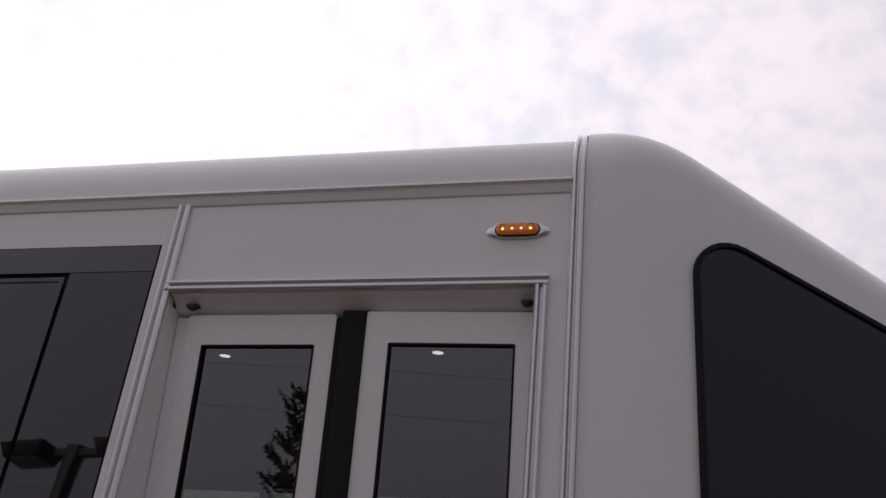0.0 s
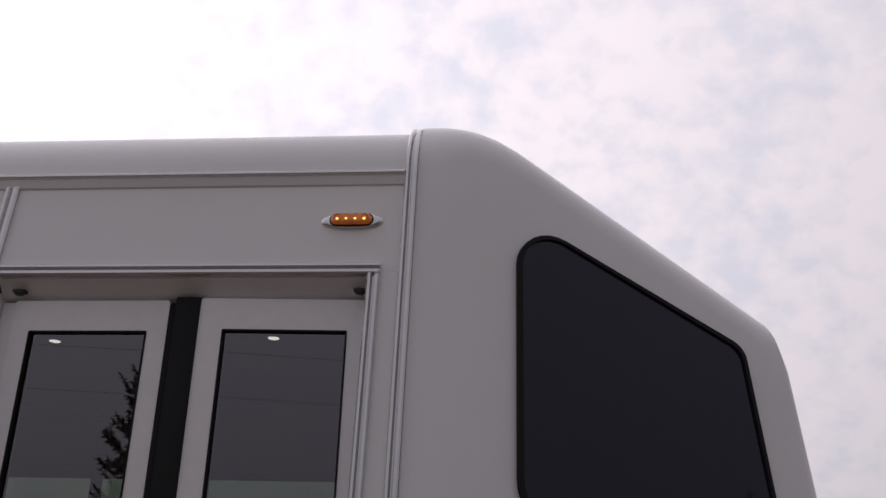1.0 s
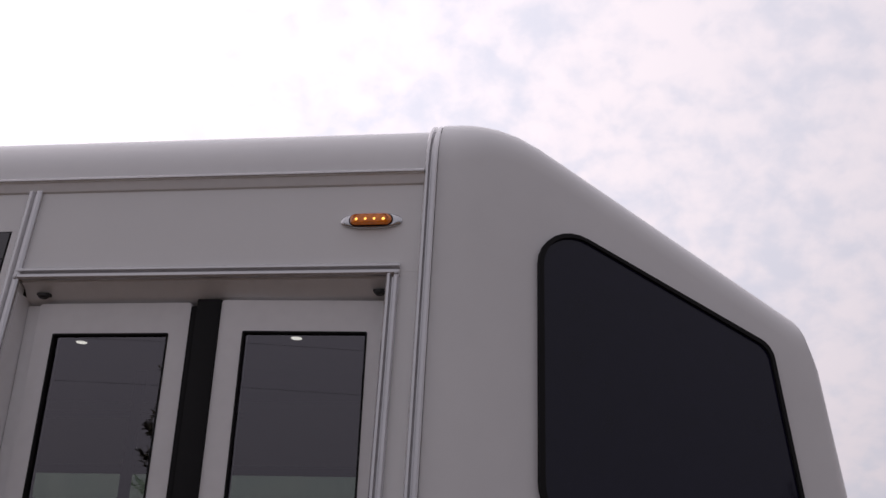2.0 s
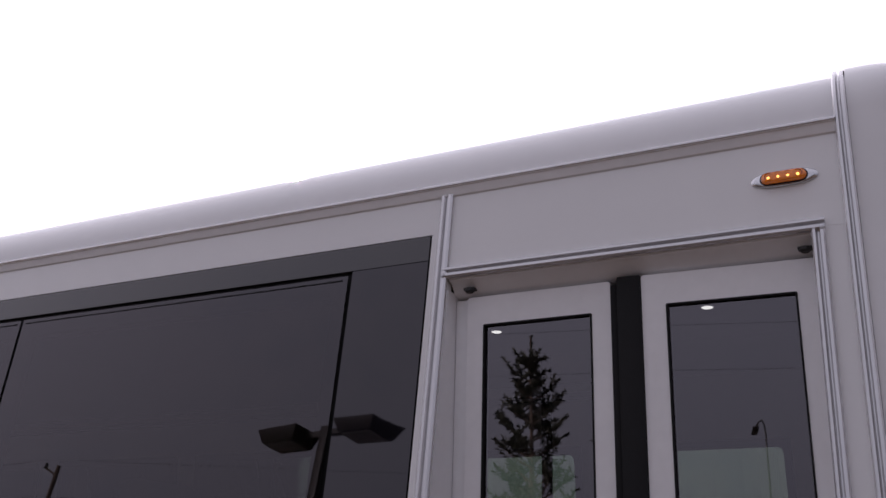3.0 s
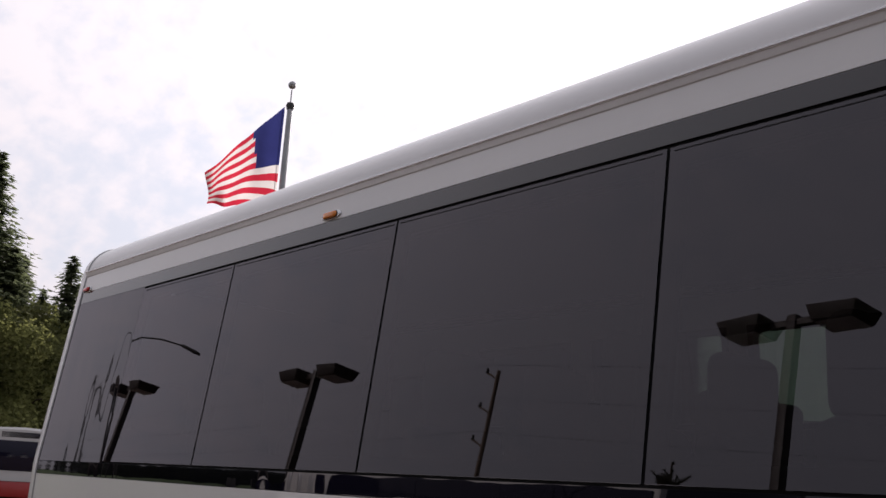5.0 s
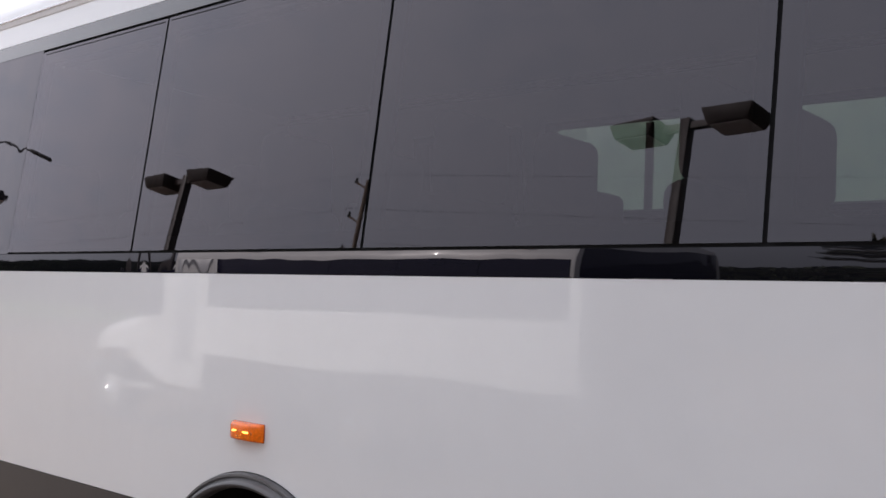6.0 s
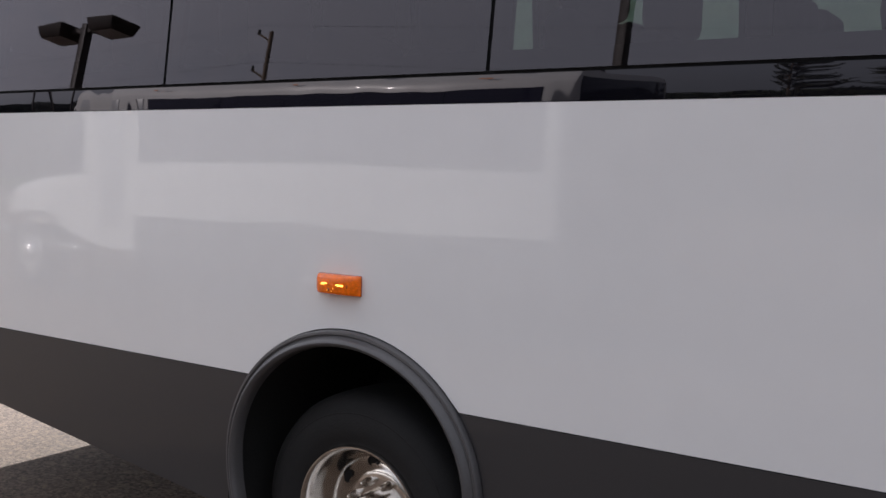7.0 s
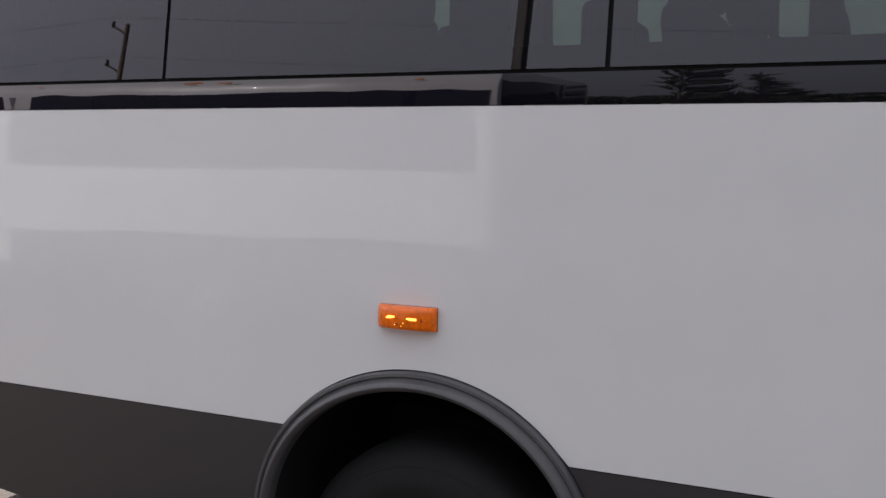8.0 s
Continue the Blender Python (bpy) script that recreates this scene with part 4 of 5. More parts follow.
def wheel(x, y, z=0.374, detail=True, mirror=False):
    """A twin-wheel rim set deep in its tyre, with dark discs for hand holes, nuts and hub."""
    s = -1 if mirror else 1
    c = (x, y, z)
    def turned(prof, n=56):
        bm = bmesh.new()
        lathe(bm, [(r, d * s) for r, d in prof], c, n)
        return bm
    bm = turned([(0.212, 0.035), (0.222, 0.012), (0.250, -0.004), (0.290, -0.008), (0.322, 0.000), (0.346, 0.012), (0.360, 0.026), (0.371, 0.05), (0.374, 0.09), (0.374, 0.17), (0.371, 0.21), (0.350, 0.235), (0.30, 0.25), (0.212, 0.22)])
    tyre = part("wheel", bm, TYRE, bus, "rear wheel with black tyre and chrome rim")
    for r, d in ((0.262, -0.0062), (0.318, -0.0030)):
        bm = turned([(r - 0.006, d + 0.005), (r - 0.002, d + 0.0015), (r + 0.002, d + 0.0015), (r + 0.006, d + 0.007)])
        part("sidewall_rib", bm, TYRE, tyre)
    if not detail:
        return
    bm = turned([(0.222, 0.030), (0.2235, 0.012), (0.2225, 0.003), (0.2190, -0.002), (0.2145, -0.002), (0.2110, 0.002), (0.205, 0.012), (0.200, 0.028), (0.192, 0.050), (0.186, 0.075), (0.182, 0.100), (0.176, 0.116), (0.165, 0.124), (0.148, 0.122), (0.132, 0.114), (0.122, 0.108), (0.108, 0.106), (0.080, 0.106), (0.062, 0.108), (0.0, 0.110)])
    rim = part("rim", bm, RIM_CHROME, tyre, "deep-dished chrome rim")
    # near-black discs laid on the rim stand in for shade inside the holes
    for k in range(8):
        a = math.tau * (k + 0.28) / 8
        bm = bmesh.new()
        lathe(bm, [(0.0, 0.0), (0.013, 0.0), (0.0165, -0.0035), (0.018, 0.0), (0.018, 0.01)], (0, 0, 0), 20)
        bmesh.ops.transform(bm, matrix=Matrix.Translation((x + 0.151 * math.cos(a), y + s * 0.1195, z + 0.151 * math.sin(a))) @ Matrix.Rotation(-a, 4, "Y") @ Matrix.Diagonal((0.95, 1.0, 1.25, 1)), verts=bm.verts)
        part("hand_hole_disc", bm, WELL, tyre, "dark oval disc for a hand hole")
    for k in range(8):
        a = math.tau * (k + 0.5) / 8
        bm = bmesh.new()
        lathe(bm, [(0.0145, 0.107 * s), (0.0145, 0.098 * s), (0.0115, 0.086 * s), (0.010, 0.074 * s), (0.006, 0.066 * s), (0.0, 0.064 * s)], (x + 0.094 * math.cos(a), y, z + 0.094 * math.sin(a)), 12)
        part("wheel_nut", bm, RIM_CHROME, tyre, "chrome wheel nut cover")
    bm = turned([(0.068, 0.108), (0.066, 0.060), (0.060, 0.040), (0.046, 0.030), (0.0, 0.027)], 40)
    part("hub_cap", bm, RIM_CHROME, tyre, "chrome hub cap")
    bm = bmesh.new()
    tube(bm, [(x + 0.06 * math.cos(1.1), y + 0.085, z + 0.16), (x + 0.06, y + 0.045, z + 0.185), (x + 0.055, y + 0.02, z + 0.178)], 0.004, 8)
    part("valve_stem", bm, DARK_METAL, tyre)


wheel(-3.965, 0.085)
wheel(-3.965, 0.35, detail=False)
wheel(-3.965, WIDE - 0.085, detail=False, mirror=True)


def interior():
    bm = bmesh.new()
    block(bm, (X_REAR, 0.80, 0.70), (-0.92, WIDE - 0.80, 0.76))
    for ya, yb in ((0.06, 0.797), (WIDE - 0.797, WIDE - 0.06)):
        block(bm, (X_REAR, ya, 0.70), (ARCH_X - 0.50, yb, 0.76))
        block(bm, (ARCH_X + 0.50, ya, 0.70), (-0.92, yb, 0.76))
    block(bm, (-0.92, 0.30, 0.70), (0.75, WIDE - 0.06, 0.76))
    block(bm, (-0.92, 0.05, 0.38), (-0.02, 0.30, 0.42))
    part("cabin_floor", bm, FLOOR_VINYL, bus)
    bm = bmesh.new()
    sheet(bm, [[Vector((x, y, 2.695 + 0.035 * (1 - ((y - 1.2) / 0.96) ** 2))) for y in span(0.24, WIDE - 0.24, 12)] for x in span(X_REAR + 0.05, 0.05, 6)], (0, 0, 0.02))
    part("ceiling_lining", bm, LINER, bus)
    bm = bmesh.new()
    block(bm, (X_REAR + 0.03, 0.17, 0.76), (X_REAR + 0.06, WIDE - 0.17, 2.72))
    part("rear_bulkhead", bm, LINER, bus)
    # the lowered header over the step well, with its two lamps
    bm = bmesh.new()
    block(bm, (-1.08, 0.34, 2.475), (-0.10, 0.80, 2.52), 0.01, 2)
    part("step_well_header", bm, LINER, bus, "grey lined header over the step well")
    for x, y in ((-0.928, 0.484), (-0.356, 0.456)):
        bm = bmesh.new()
        lathe(bm, [(0.014, 2.469), (0.026, 2.469), (0.034, 2.472), (0.04, 2.476)], (x, y, 0), 20, "z")
        lamp = part("ceiling_lamp", bm, LINER, bus, "small round ceiling lamp, lit")
        bm = bmesh.new()
        lathe(bm, [(0.0, 2.468), (0.013, 2.468), (0.016, 2.4705)], (x, y, 0), 20, "z")
        part("diffuser", bm, PUCK, lamp)
    bm = bmesh.new()
    tube(bm, [(-0.913, 0.82, 0.76), (-0.913, 0.82, 1.7), (-0.913, 0.82, 2.72)], 0.016, 12)
    part("stanchion", bm, RUBBER, bus, "dark upright grab pole by the entrance")
    # parcel rails
    for y in (0.42, WIDE - 0.42):
        bm = bmesh.new()
        tube(bm, [(x, y, 2.60) for x in span(-6.3, -1.0, 8)], 0.014, 8)
        part("grab_rail", bm, CHROME, bus)
    # seats, each with its own pieces
    def meshes():
        made = {}
        def keep(name, bm, mat):
            bmesh.ops.recalc_face_normals(bm, faces=bm.faces)
            me = bpy.data.meshes.new(name)
            bm.to_mesh(me)
            bm.free()
            me.materials.append(mat)
            me.polygons.foreach_set("use_smooth", [True] * len(me.polygons))
            made[name] = me
        bm = bmesh.new()
        for dx in (-0.36, -0.06):
            tube(bm, [(dx, 0, 0.76), (dx, 0, 1.10)], 0.02, 8)
        block(bm, (-0.42, -0.2, 1.08), (0.02, 0.2, 1.12), 0.01, 1)
        keep("seat_frame", bm, DARK_METAL)
        bm = bmesh.new()
        block(bm, (-0.42, -0.2, 1.00), (0.02, 0.2, 1.12), 0.01, 1)
        keep("seat_box", bm, DARK_METAL)
        bm = bmesh.new()
        block(bm, (-0.02, -0.21, 1.11), (0.44, 0.21, 1.22), 0.04, 3)
        keep("cushion", bm, FABRIC)
        bm = bmesh.new()
        block(bm, (-0.13, -0.205, 1.14), (-0.02, 0.205, 1.84), 0.05, 3, Matrix.Translation((0, 0, 1.14)) @ Matrix.Rotation(radians(-9), 4, "Y") @ Matrix.Translation((0, 0, -1.14)))
        keep("backrest", bm, FABRIC)
        bm = bmesh.new()
        block(bm, (-0.218, -0.15, 1.81), (-0.115, 0.15, 2.075), 0.045, 3)
        keep("headrest", bm, FABRIC)
        return made
    made = meshes()
    for i in range(6):
        for y in (0.32, 0.76, 1.64, 2.08):
            x = -1.56 - 0.80 * i
            if y > 1.0:
                x += 0.135
            if y < 0.5:
                x -= 0.05
            if y < 1.0 and i == 0:
                x -= 0.12
            frame_ob = new("passenger_seat", made["seat_box" if i == 3 else "seat_frame"])
            frame_ob.parent = bus
            frame_ob.location = (x, y, 0)
            tagged(frame_ob, "dark high-backed passenger seat")
            for name in ("cushion", "backrest", "headrest"):
                ob = new(name, made[name])
                ob.parent = frame_ob
    bm = bmesh.new()
    block(bm, (0.30, 1.45, 1.00), (0.70, 1.95, 1.14), 0.04, 3)
    block(bm, (0.20, 1.45, 1.04), (0.34, 1.95, 1.80), 0.05, 3)
    tube(bm, [(0.5, 1.7, 0.76), (0.5, 1.7, 1.02)], 0.05, 10)
    part("driver_seat", bm, FABRIC, bus, "dark driver seat")


interior()


def underbody():
    bm = bmesh.new()
    for y in (0.78, 1.58):
        block(bm, (X_REAR - 0.05, y - 0.04, 0.50), (0.9, y + 0.04, 0.68), 0.01, 1)
    part("chassis_rail", bm, DARK_METAL, bus)
    bm = bmesh.new()
    tube(bm, [(-3.965, 0.3, 0.374), (-3.965, WIDE - 0.3, 0.374)], 0.06, 12)
    bmesh.ops.create_icosphere(bm, subdivisions=2, radius=0.16, matrix=Matrix.Translation((-3.965, 1.2, 0.374)))
    part("rear_axle", bm, DARK_METAL, bus)
    bm = bmesh.new()
    block(bm, (0.05, 0.12, 0.40), (1.0, WIDE - 0.12, 0.70), 0.05, 2)
    part("cab_underpan", bm, DARK_METAL, bus)
    for y, m in ((0.18, False), (WIDE - 0.18, True)):
        wheel(0.62, y, detail=False, mirror=m)


underbody()


# ---- flag ----
def flagpole():
    x, y, top = -10.40, 3.60, 6.21
    fp = thing("flagpole", "grey metal flagpole with ball finial and striped flag flying", "flagpole", (x, y, 0))
    bm = bmesh.new()
    tube(bm, [(0, 0, 0), (0, 0, 3.0), (0, 0, top - 0.30)], [0.06, 0.05, 0.032], 14)
    part("pole", bm, GALV, fp)
    bm = bmesh.new()
    lathe(bm, [(0.0, top - 0.34), (0.04, top - 0.33), (0.052, top - 0.285), (0.04, top - 0.25), (0.02, top - 0.24), (0.0, top - 0.24)], (0, 0, 0), 16, "z")
    part("pulley_cap", bm, DARK_METAL, fp)
    bm = bmesh.new()
    tube(bm, [(0, 0, top - 0.26), (0, 0, top - 0.08)], 0.008, 8)
    part("finial_rod", bm, GALV, fp)
    bm = bmesh.new()
    bmesh.ops.create_uvsphere(bm, u_segments=16, v_segments=10, radius=0.048, matrix=Matrix.Translation((0, 0, top - 0.02)))
    part("ball_finial", bm, GALV, fp)
    bm = bmesh.new()
    tube(bm, [(-0.075, -0.03, top - 0.33), (-0.085, -0.035, 4.2), (-0.06, -0.03, 1.2)], 0.006, 6)
    part("halyard", bm, FLAG_WHITE, fp)
    # cloth: the fly droops away from the pole
    hoist, nu, nv = 1.36, 26, 26
    def cloth(u, v):
        ripple = 0.10 * math.sin(8.5 * u + 2.2 * v) * u ** 0.6 + 0.045 * math.sin(17 * u - 4 * v) * u
        sx = -(0.06 + 0.80 * u + 0.045 * math.sin(8.5 * u + 3.0 * v) * u)
        sz = top - 0.30 - 0.90 * u ** 1.05 - v * (hoist - (hoist - 0.40) * u ** 0.85)
        return Vector((sx * 0.53 - ripple * 0.8, sx * 0.85 + ripple * 0.5, sz))
    bm = bmesh.new()
    grid = [[bm.verts.new(cloth(i / nu, j / nv)) for i in range(nu + 1)] for j in range(nv + 1)]
    for j in range(nv):
        for i in range(nu):
            f = bm.faces.new((grid[j][i], grid[j][i + 1], grid[j + 1][i + 1], grid[j + 1][i]))
            stripe = j * 13 // nv
            f.material_index = 2 if (i < nu * (0.40 - 0.17 * j / nv) and j < nv * 7 / 13) else (0 if stripe % 2 == 0 else 1)
    part("flag", bm, [FLAG_RED, FLAG_WHITE, FLAG_BLUE], fp, "red and white striped flag with a blue canton", normals=False, smooth=60)


flagpole()


# ---- parking lot lamps and poles ----
def parking_lamp(x, y, turn=0.0, top=5.45):
    t = thing("parking_lamp", "bronze twin-head parking lot lamp post", "lamp post", (x, y, 0), "parking lot lamps")
    t.rotation_euler.z = radians(turn)
    bm = bmesh.new()
    lathe(bm, [(0.0, 0.0), (0.27, 0.0), (0.27, 0.60), (0.25, 0.64), (0.0, 0.65)], (0, 0, 0), 20, "z")
    part("footing", bm, CONCRETE, t, "round concrete footing")
    bm = bmesh.new()
    block(bm, (-0.065, -0.065, 0.6), (0.065, 0.065, top + 0.08), 0.012, 2)
    part("pole", bm, BRONZE, t)
    for s in (-1, 1):
        bm = bmesh.new()
        block(bm, (min(s * 0.06, s * 0.32), -0.04, top - 0.06), (max(s * 0.06, s * 0.32), 0.04, top + 0.03), 0.006, 1)
        arm = part("arm", bm, BRONZE, t)
        bm = bmesh.new()
        block(bm, (-0.335, -0.25, -0.10), (0.335, 0.25, 0.10), 0.0)
        for v in bm.verts:
            if v.co.z < 0:
                v.co.x *= 0.78
                v.co.y *= 0.80
            elif s * v.co.x > 0:
                v.co.z *= 0.75
        bmesh.ops.bevel(bm, geom=bm.edges[:], offset=0.015, segments=2, profile=0.5, affect="EDGES")
        bmesh.ops.translate(bm, verts=bm.verts, vec=(s * 0.66, 0, top - 0.02))
        head = part("lamp_head", bm, BRONZE, t, "boxy bronze lamp head")
        bm = bmesh.new()
        block(bm, (s * 0.66 - 0.24, -0.17, top - 0.133), (s * 0.66 + 0.24, 0.17, top - 0.115), 0.005, 1)
        part("lens", bm, FLAG_WHITE, head, "frosted lens")
    return t


for px, py, a, h in ((-6.83, -7.87, 8, 5.64), (-15.04, -6.75, 4, 5.00), (-22.3, -6.6, 4, 5.00), (-31.5, -7.2, 8, 5.2), (-42.0, -7.6, 8, 5.2)):
    parking_lamp(px, py, a, h)


def utility_pole():
    x, y, top = -18.69, -14.06, 7.92
    t = thing("utility_pole", "weathered timber utility pole with short insulator brackets", "utility pole", (x, y, 0))
    bm = bmesh.new()
    tube(bm, [(0, 0, 0), (0, 0, 4), (0, 0, top)], [0.085, 0.065, 0.05], 12)
    part("pole", bm, TIMBER, t)
    for z in (top - 0.1, top - 1.0, top - 1.85):
        bm = bmesh.new()
        tube(bm, [(-0.04, 0, z - 0.12), (-0.26, 0, z), (-0.42, 0, z + 0.06)], 0.025, 8)
        br = part("bracket", bm, TIMBER, t)
        bm = bmesh.new()
        lathe(bm, [(0.0, 0.0), (0.035, 0.0), (0.05, 0.04), (0.03, 0.08), (0.04, 0.12), (0.0, 0.15)], (-0.42, 0, z + 0.05), 12, "z")
        part("insulator", bm, DARK_METAL, br)
    for z in (top - 0.02, top - 0.92, top - 1.77):
        w = thing("power_line", "thin black overhead power line", "cable", (0, 0, 0), "overhead power lines")
        for ends in ((60.0, -22.0), (-90.0, -18.0)):
            a, b = Vector((x - 0.42, y, z + 0.2)), Vector((ends[0], ends[1], z + 0.6))
            bm = bmesh.new()
            tube(bm, [a.lerp(b, f) - Vector((0, 0, 3.2 * f * (1 - f))) for f in span(0, 1, 24)], 0.0027, 5)
            part("wire", bm, RUBBER, w)


utility_pole()


def street_lamp(x, y, turn):
    t = thing("street_lamp", "dark grey street lamp with a curved arm", "street lamp", (x, y, 0), "street lamps")
    t.rotation_euler.z = radians(turn)
    bm = bmesh.new()
    tube(bm, [(0, 0, 0), (0, 0, 3), (0, 0, 5.41), (0.09, 0, 5.63), (0.35, 0, 5.80), (0.78, 0, 5.85), (1.26, 0, 5.81)], [0.030, 0.024, 0.020, 0.018, 0.018, 0.018, 0.018], 10)
    part("pole", bm, DARK_METAL, t)
    bm = bmesh.new()
    block(bm, (-0.22, -0.07, -0.035), (0.22, 0.07, 0.03), 0.025, 3, Matrix.Translation((1.46, 0, 5.765)) @ Matrix.Rotation(radians(14), 4, "Y"))
    part("lamp_head", bm, DARK_METAL, t)


street_lamp(-21.02, -5.55, -46)
street_lamp(-1.60, -20.2, -103)


# ---- the shuttle parked opposite ----
def parked_shuttle():
    t = thing("parked_shuttle", "white cutaway shuttle bus parked opposite, dark windows", "bus", (0, 0.15, 0))
    y1, y0 = -4.45, -6.75
    def body_section(x, inset=0.0):
        pts = [(y1, 0.55), (y1, 1.4), (y1 - 0.02, 2.35), (y1 - 0.06, 2.60), (y1 - 0.16, 2.76), (y1 - 0.35, 2.83), ((y0 + y1) / 2, 2.87)]
        pts += [(y0 + y1 - y, z) for y, z in reversed(pts[:-1])]
        c = Vector(((y0 + y1) / 2, 1.6))
        return [Vector((x, c.x + (y - c.x) * (1 - inset), c.y + (z - c.y) * (1 - inset))) for y, z in pts]
    bm = bmesh.new()
    vs = sheet(bm, [body_section(x, i) for x, i in ((-5.50, 0.05), (-5.52, 0.015), (-5.57, 0.0), (-8.0, 0.0), (-10.75, 0.0), (-11.0, 0.02), (-11.1, 0.08))])
    bm.faces.new(vs[0])
    bm.faces.new(vs[-1])
    part("body", bm, BUS_WHITE, t, "white box body")
    for i in range(5):
        for y, d in ((y1, 0.01), (y0, -0.01)):
            bm = bmesh.new()
            x = -5.63 - i * 0.90
            block(bm, (x - 0.896, min(y - 0.08, y + d), 1.42), (x, max(y - 0.08, y + d) if d > 0 else y + 0.08, 2.24), 0.004, 1)
            part("window", bm, DARK_GLASS, t, "dark window")
    bm = bmesh.new()
    cy, hw = (y0 + y1) / 2, 0.98
    rows = []
    for x, z0, z1, w in ((-11.10, 0.60, 2.12, 0.98), (-11.42, 0.62, 2.06, 0.97), (-11.62, 0.74, 1.66, 0.96), (-11.84, 0.88, 1.27, 0.95), (-12.20, 0.88, 1.22, 0.94), (-12.52, 0.84, 1.18, 0.93), (-12.68, 0.82, 1.12, 0.90), (-12.74, 0.82, 1.02, 0.84)):
        rows.append([Vector((x, cy + w, z0)), Vector((x, cy + w, z0 + (z1 - z0) * 0.6)), Vector((x, cy + w * 0.93, z1 - 0.05)), Vector((x, cy + w * 0.8, z1)), Vector((x, cy, z1 + 0.03)), Vector((x, cy - w * 0.8, z1)), Vector((x, cy - w * 0.93, z1 - 0.05)), Vector((x, cy - w, z0 + (z1 - z0) * 0.6)), Vector((x, cy - w, z0))])
    vs = sheet(bm, rows)
    bm.faces.new(vs[-1])
    part("cab", bm, BUS_WHITE, t, "white cab with sloping bonnet")
    for s in (-1, 1):
        bm = bmesh.new()
        plate(bm, [(-11.18, 1.30), (-11.78, 1.30), (-11.60, 1.68), (-11.18, 1.96)], lambda u, v, d: Vector((u, cy + s * (0.975 - (v - 1.38) * 0.07 + d), v)), 0.012)
        part("cab_window", bm, DARK_GLASS, t)
        bm = bmesh.new()
        block(bm, (-12.80, cy + s * 0.66 - 0.14, 0.84), (-12.66, cy + s * 0.66 + 0.14, 1.04), 0.02, 2)
        part("headlamp", bm, CHROME, t)
        bm = bmesh.new()
        block(bm, (-11.80, cy + s * 1.12 - 0.11, 1.38), (-11.68, cy + s * 1.12 + 0.11, 1.82), 0.03, 2)
        part("mirror", bm, RUBBER, t)
        bm = bmesh.new()
        block(bm, (-11.80, cy + s * 0.98 - 0.09, 0.44), (-11.14, cy + s * 0.98 + 0.09, 0.50), 0.012, 2)
        part("running_board", bm, ALU, t)
        for x in (-12.16, -7.9):
            bm = bmesh.new()
            lathe(bm, [(0.0, -0.11), (0.2, -0.11), (0.23, -0.13), (0.34, -0.13), (0.37, -0.08), (0.37, 0.08), (0.34, 0.13), (0.0, 0.13)], (x, cy + s * (0.86 if x < -9 else 1.0), 0.37), 28)
            part("wheel", bm, TYRE, t)
            bm = bmesh.new()
            lathe(bm, [(0.21, s * 0.134), (0.19, s * 0.14), (0.12, s * 0.135), (0.09, s * 0.17), (0.05, s * 0.19), (0.0, s * 0.195)], (x, cy + s * (0.86 if x < -9 else 1.0), 0.37), 24)
            part("rim", bm, ALU if x < -9 else CHROME, t)
    bm = bmesh.new()
    plate(bm, [(cy - 0.82, 1.34), (cy + 0.82, 1.34), (cy + 0.74, 1.92), (cy - 0.74, 1.92)], lambda u, v, d: Vector((-11.95 + (v - 1.34) * 0.72 - d, u, v + 0.03)), 0.012)
    part("windscreen", bm, DARK_GLASS, t)
    bm = bmesh.new()
    block(bm, (-12.90, cy - 0.9, 0.46), (-12.70, cy + 0.9, 0.68), 0.03, 2)
    part("front_bumper", bm, CHROME, t)
    bm = bmesh.new()
    block(bm, (-5.44, cy - 1.1, 0.42), (-5.28, cy + 1.1, 0.60), 0.03, 2)
    part("rear_bumper", bm, DARK_METAL, t)
    for y, d in ((y1, 0.01), (y0, -0.01)):
        bm = bmesh.new()
        block(bm, (-10.72, min(y - 0.06, y + d), 0.80), (-10.36, max(y - 0.06, y + d) if d > 0 else y + 0.06, 2.24), 0.02, 2)
        part("passenger_door", bm, BUS_GREY, t, "grey glazed passenger door")
    # added dark sheet, deepens the shade on the rear face
    bm = bmesh.new()
    block(bm, (-5.54, y0 + 0.16, 0.75), (-5.488, y1 - 0.16, 2.62), 0.02, 2)
    part("rear_dark_sheet", bm, DARK_GLASS, t, "dark sheet added to darken the shaded rear face")
    for y, d in ((y1, 0.012), (y0, -0.012)):
        bm = bmesh.new()
        block(bm, (-10.15, min(y - d, y + d), 0.42), (-5.55, max(y - d, y + d), 0.90), 0.004, 1)
        part("skirt", bm, SKIRT, t, "charcoal skirt")
    for x in (-6.2, -8.0, -9.8):
        bm = bmesh.new()
        block(bm, (x - 0.06, y1 - 0.01, 2.60), (x + 0.06, y1 + 0.012, 2.63), 0.004, 1)
        part("marker_light", bm, AMBER, t)


parked_shuttle()


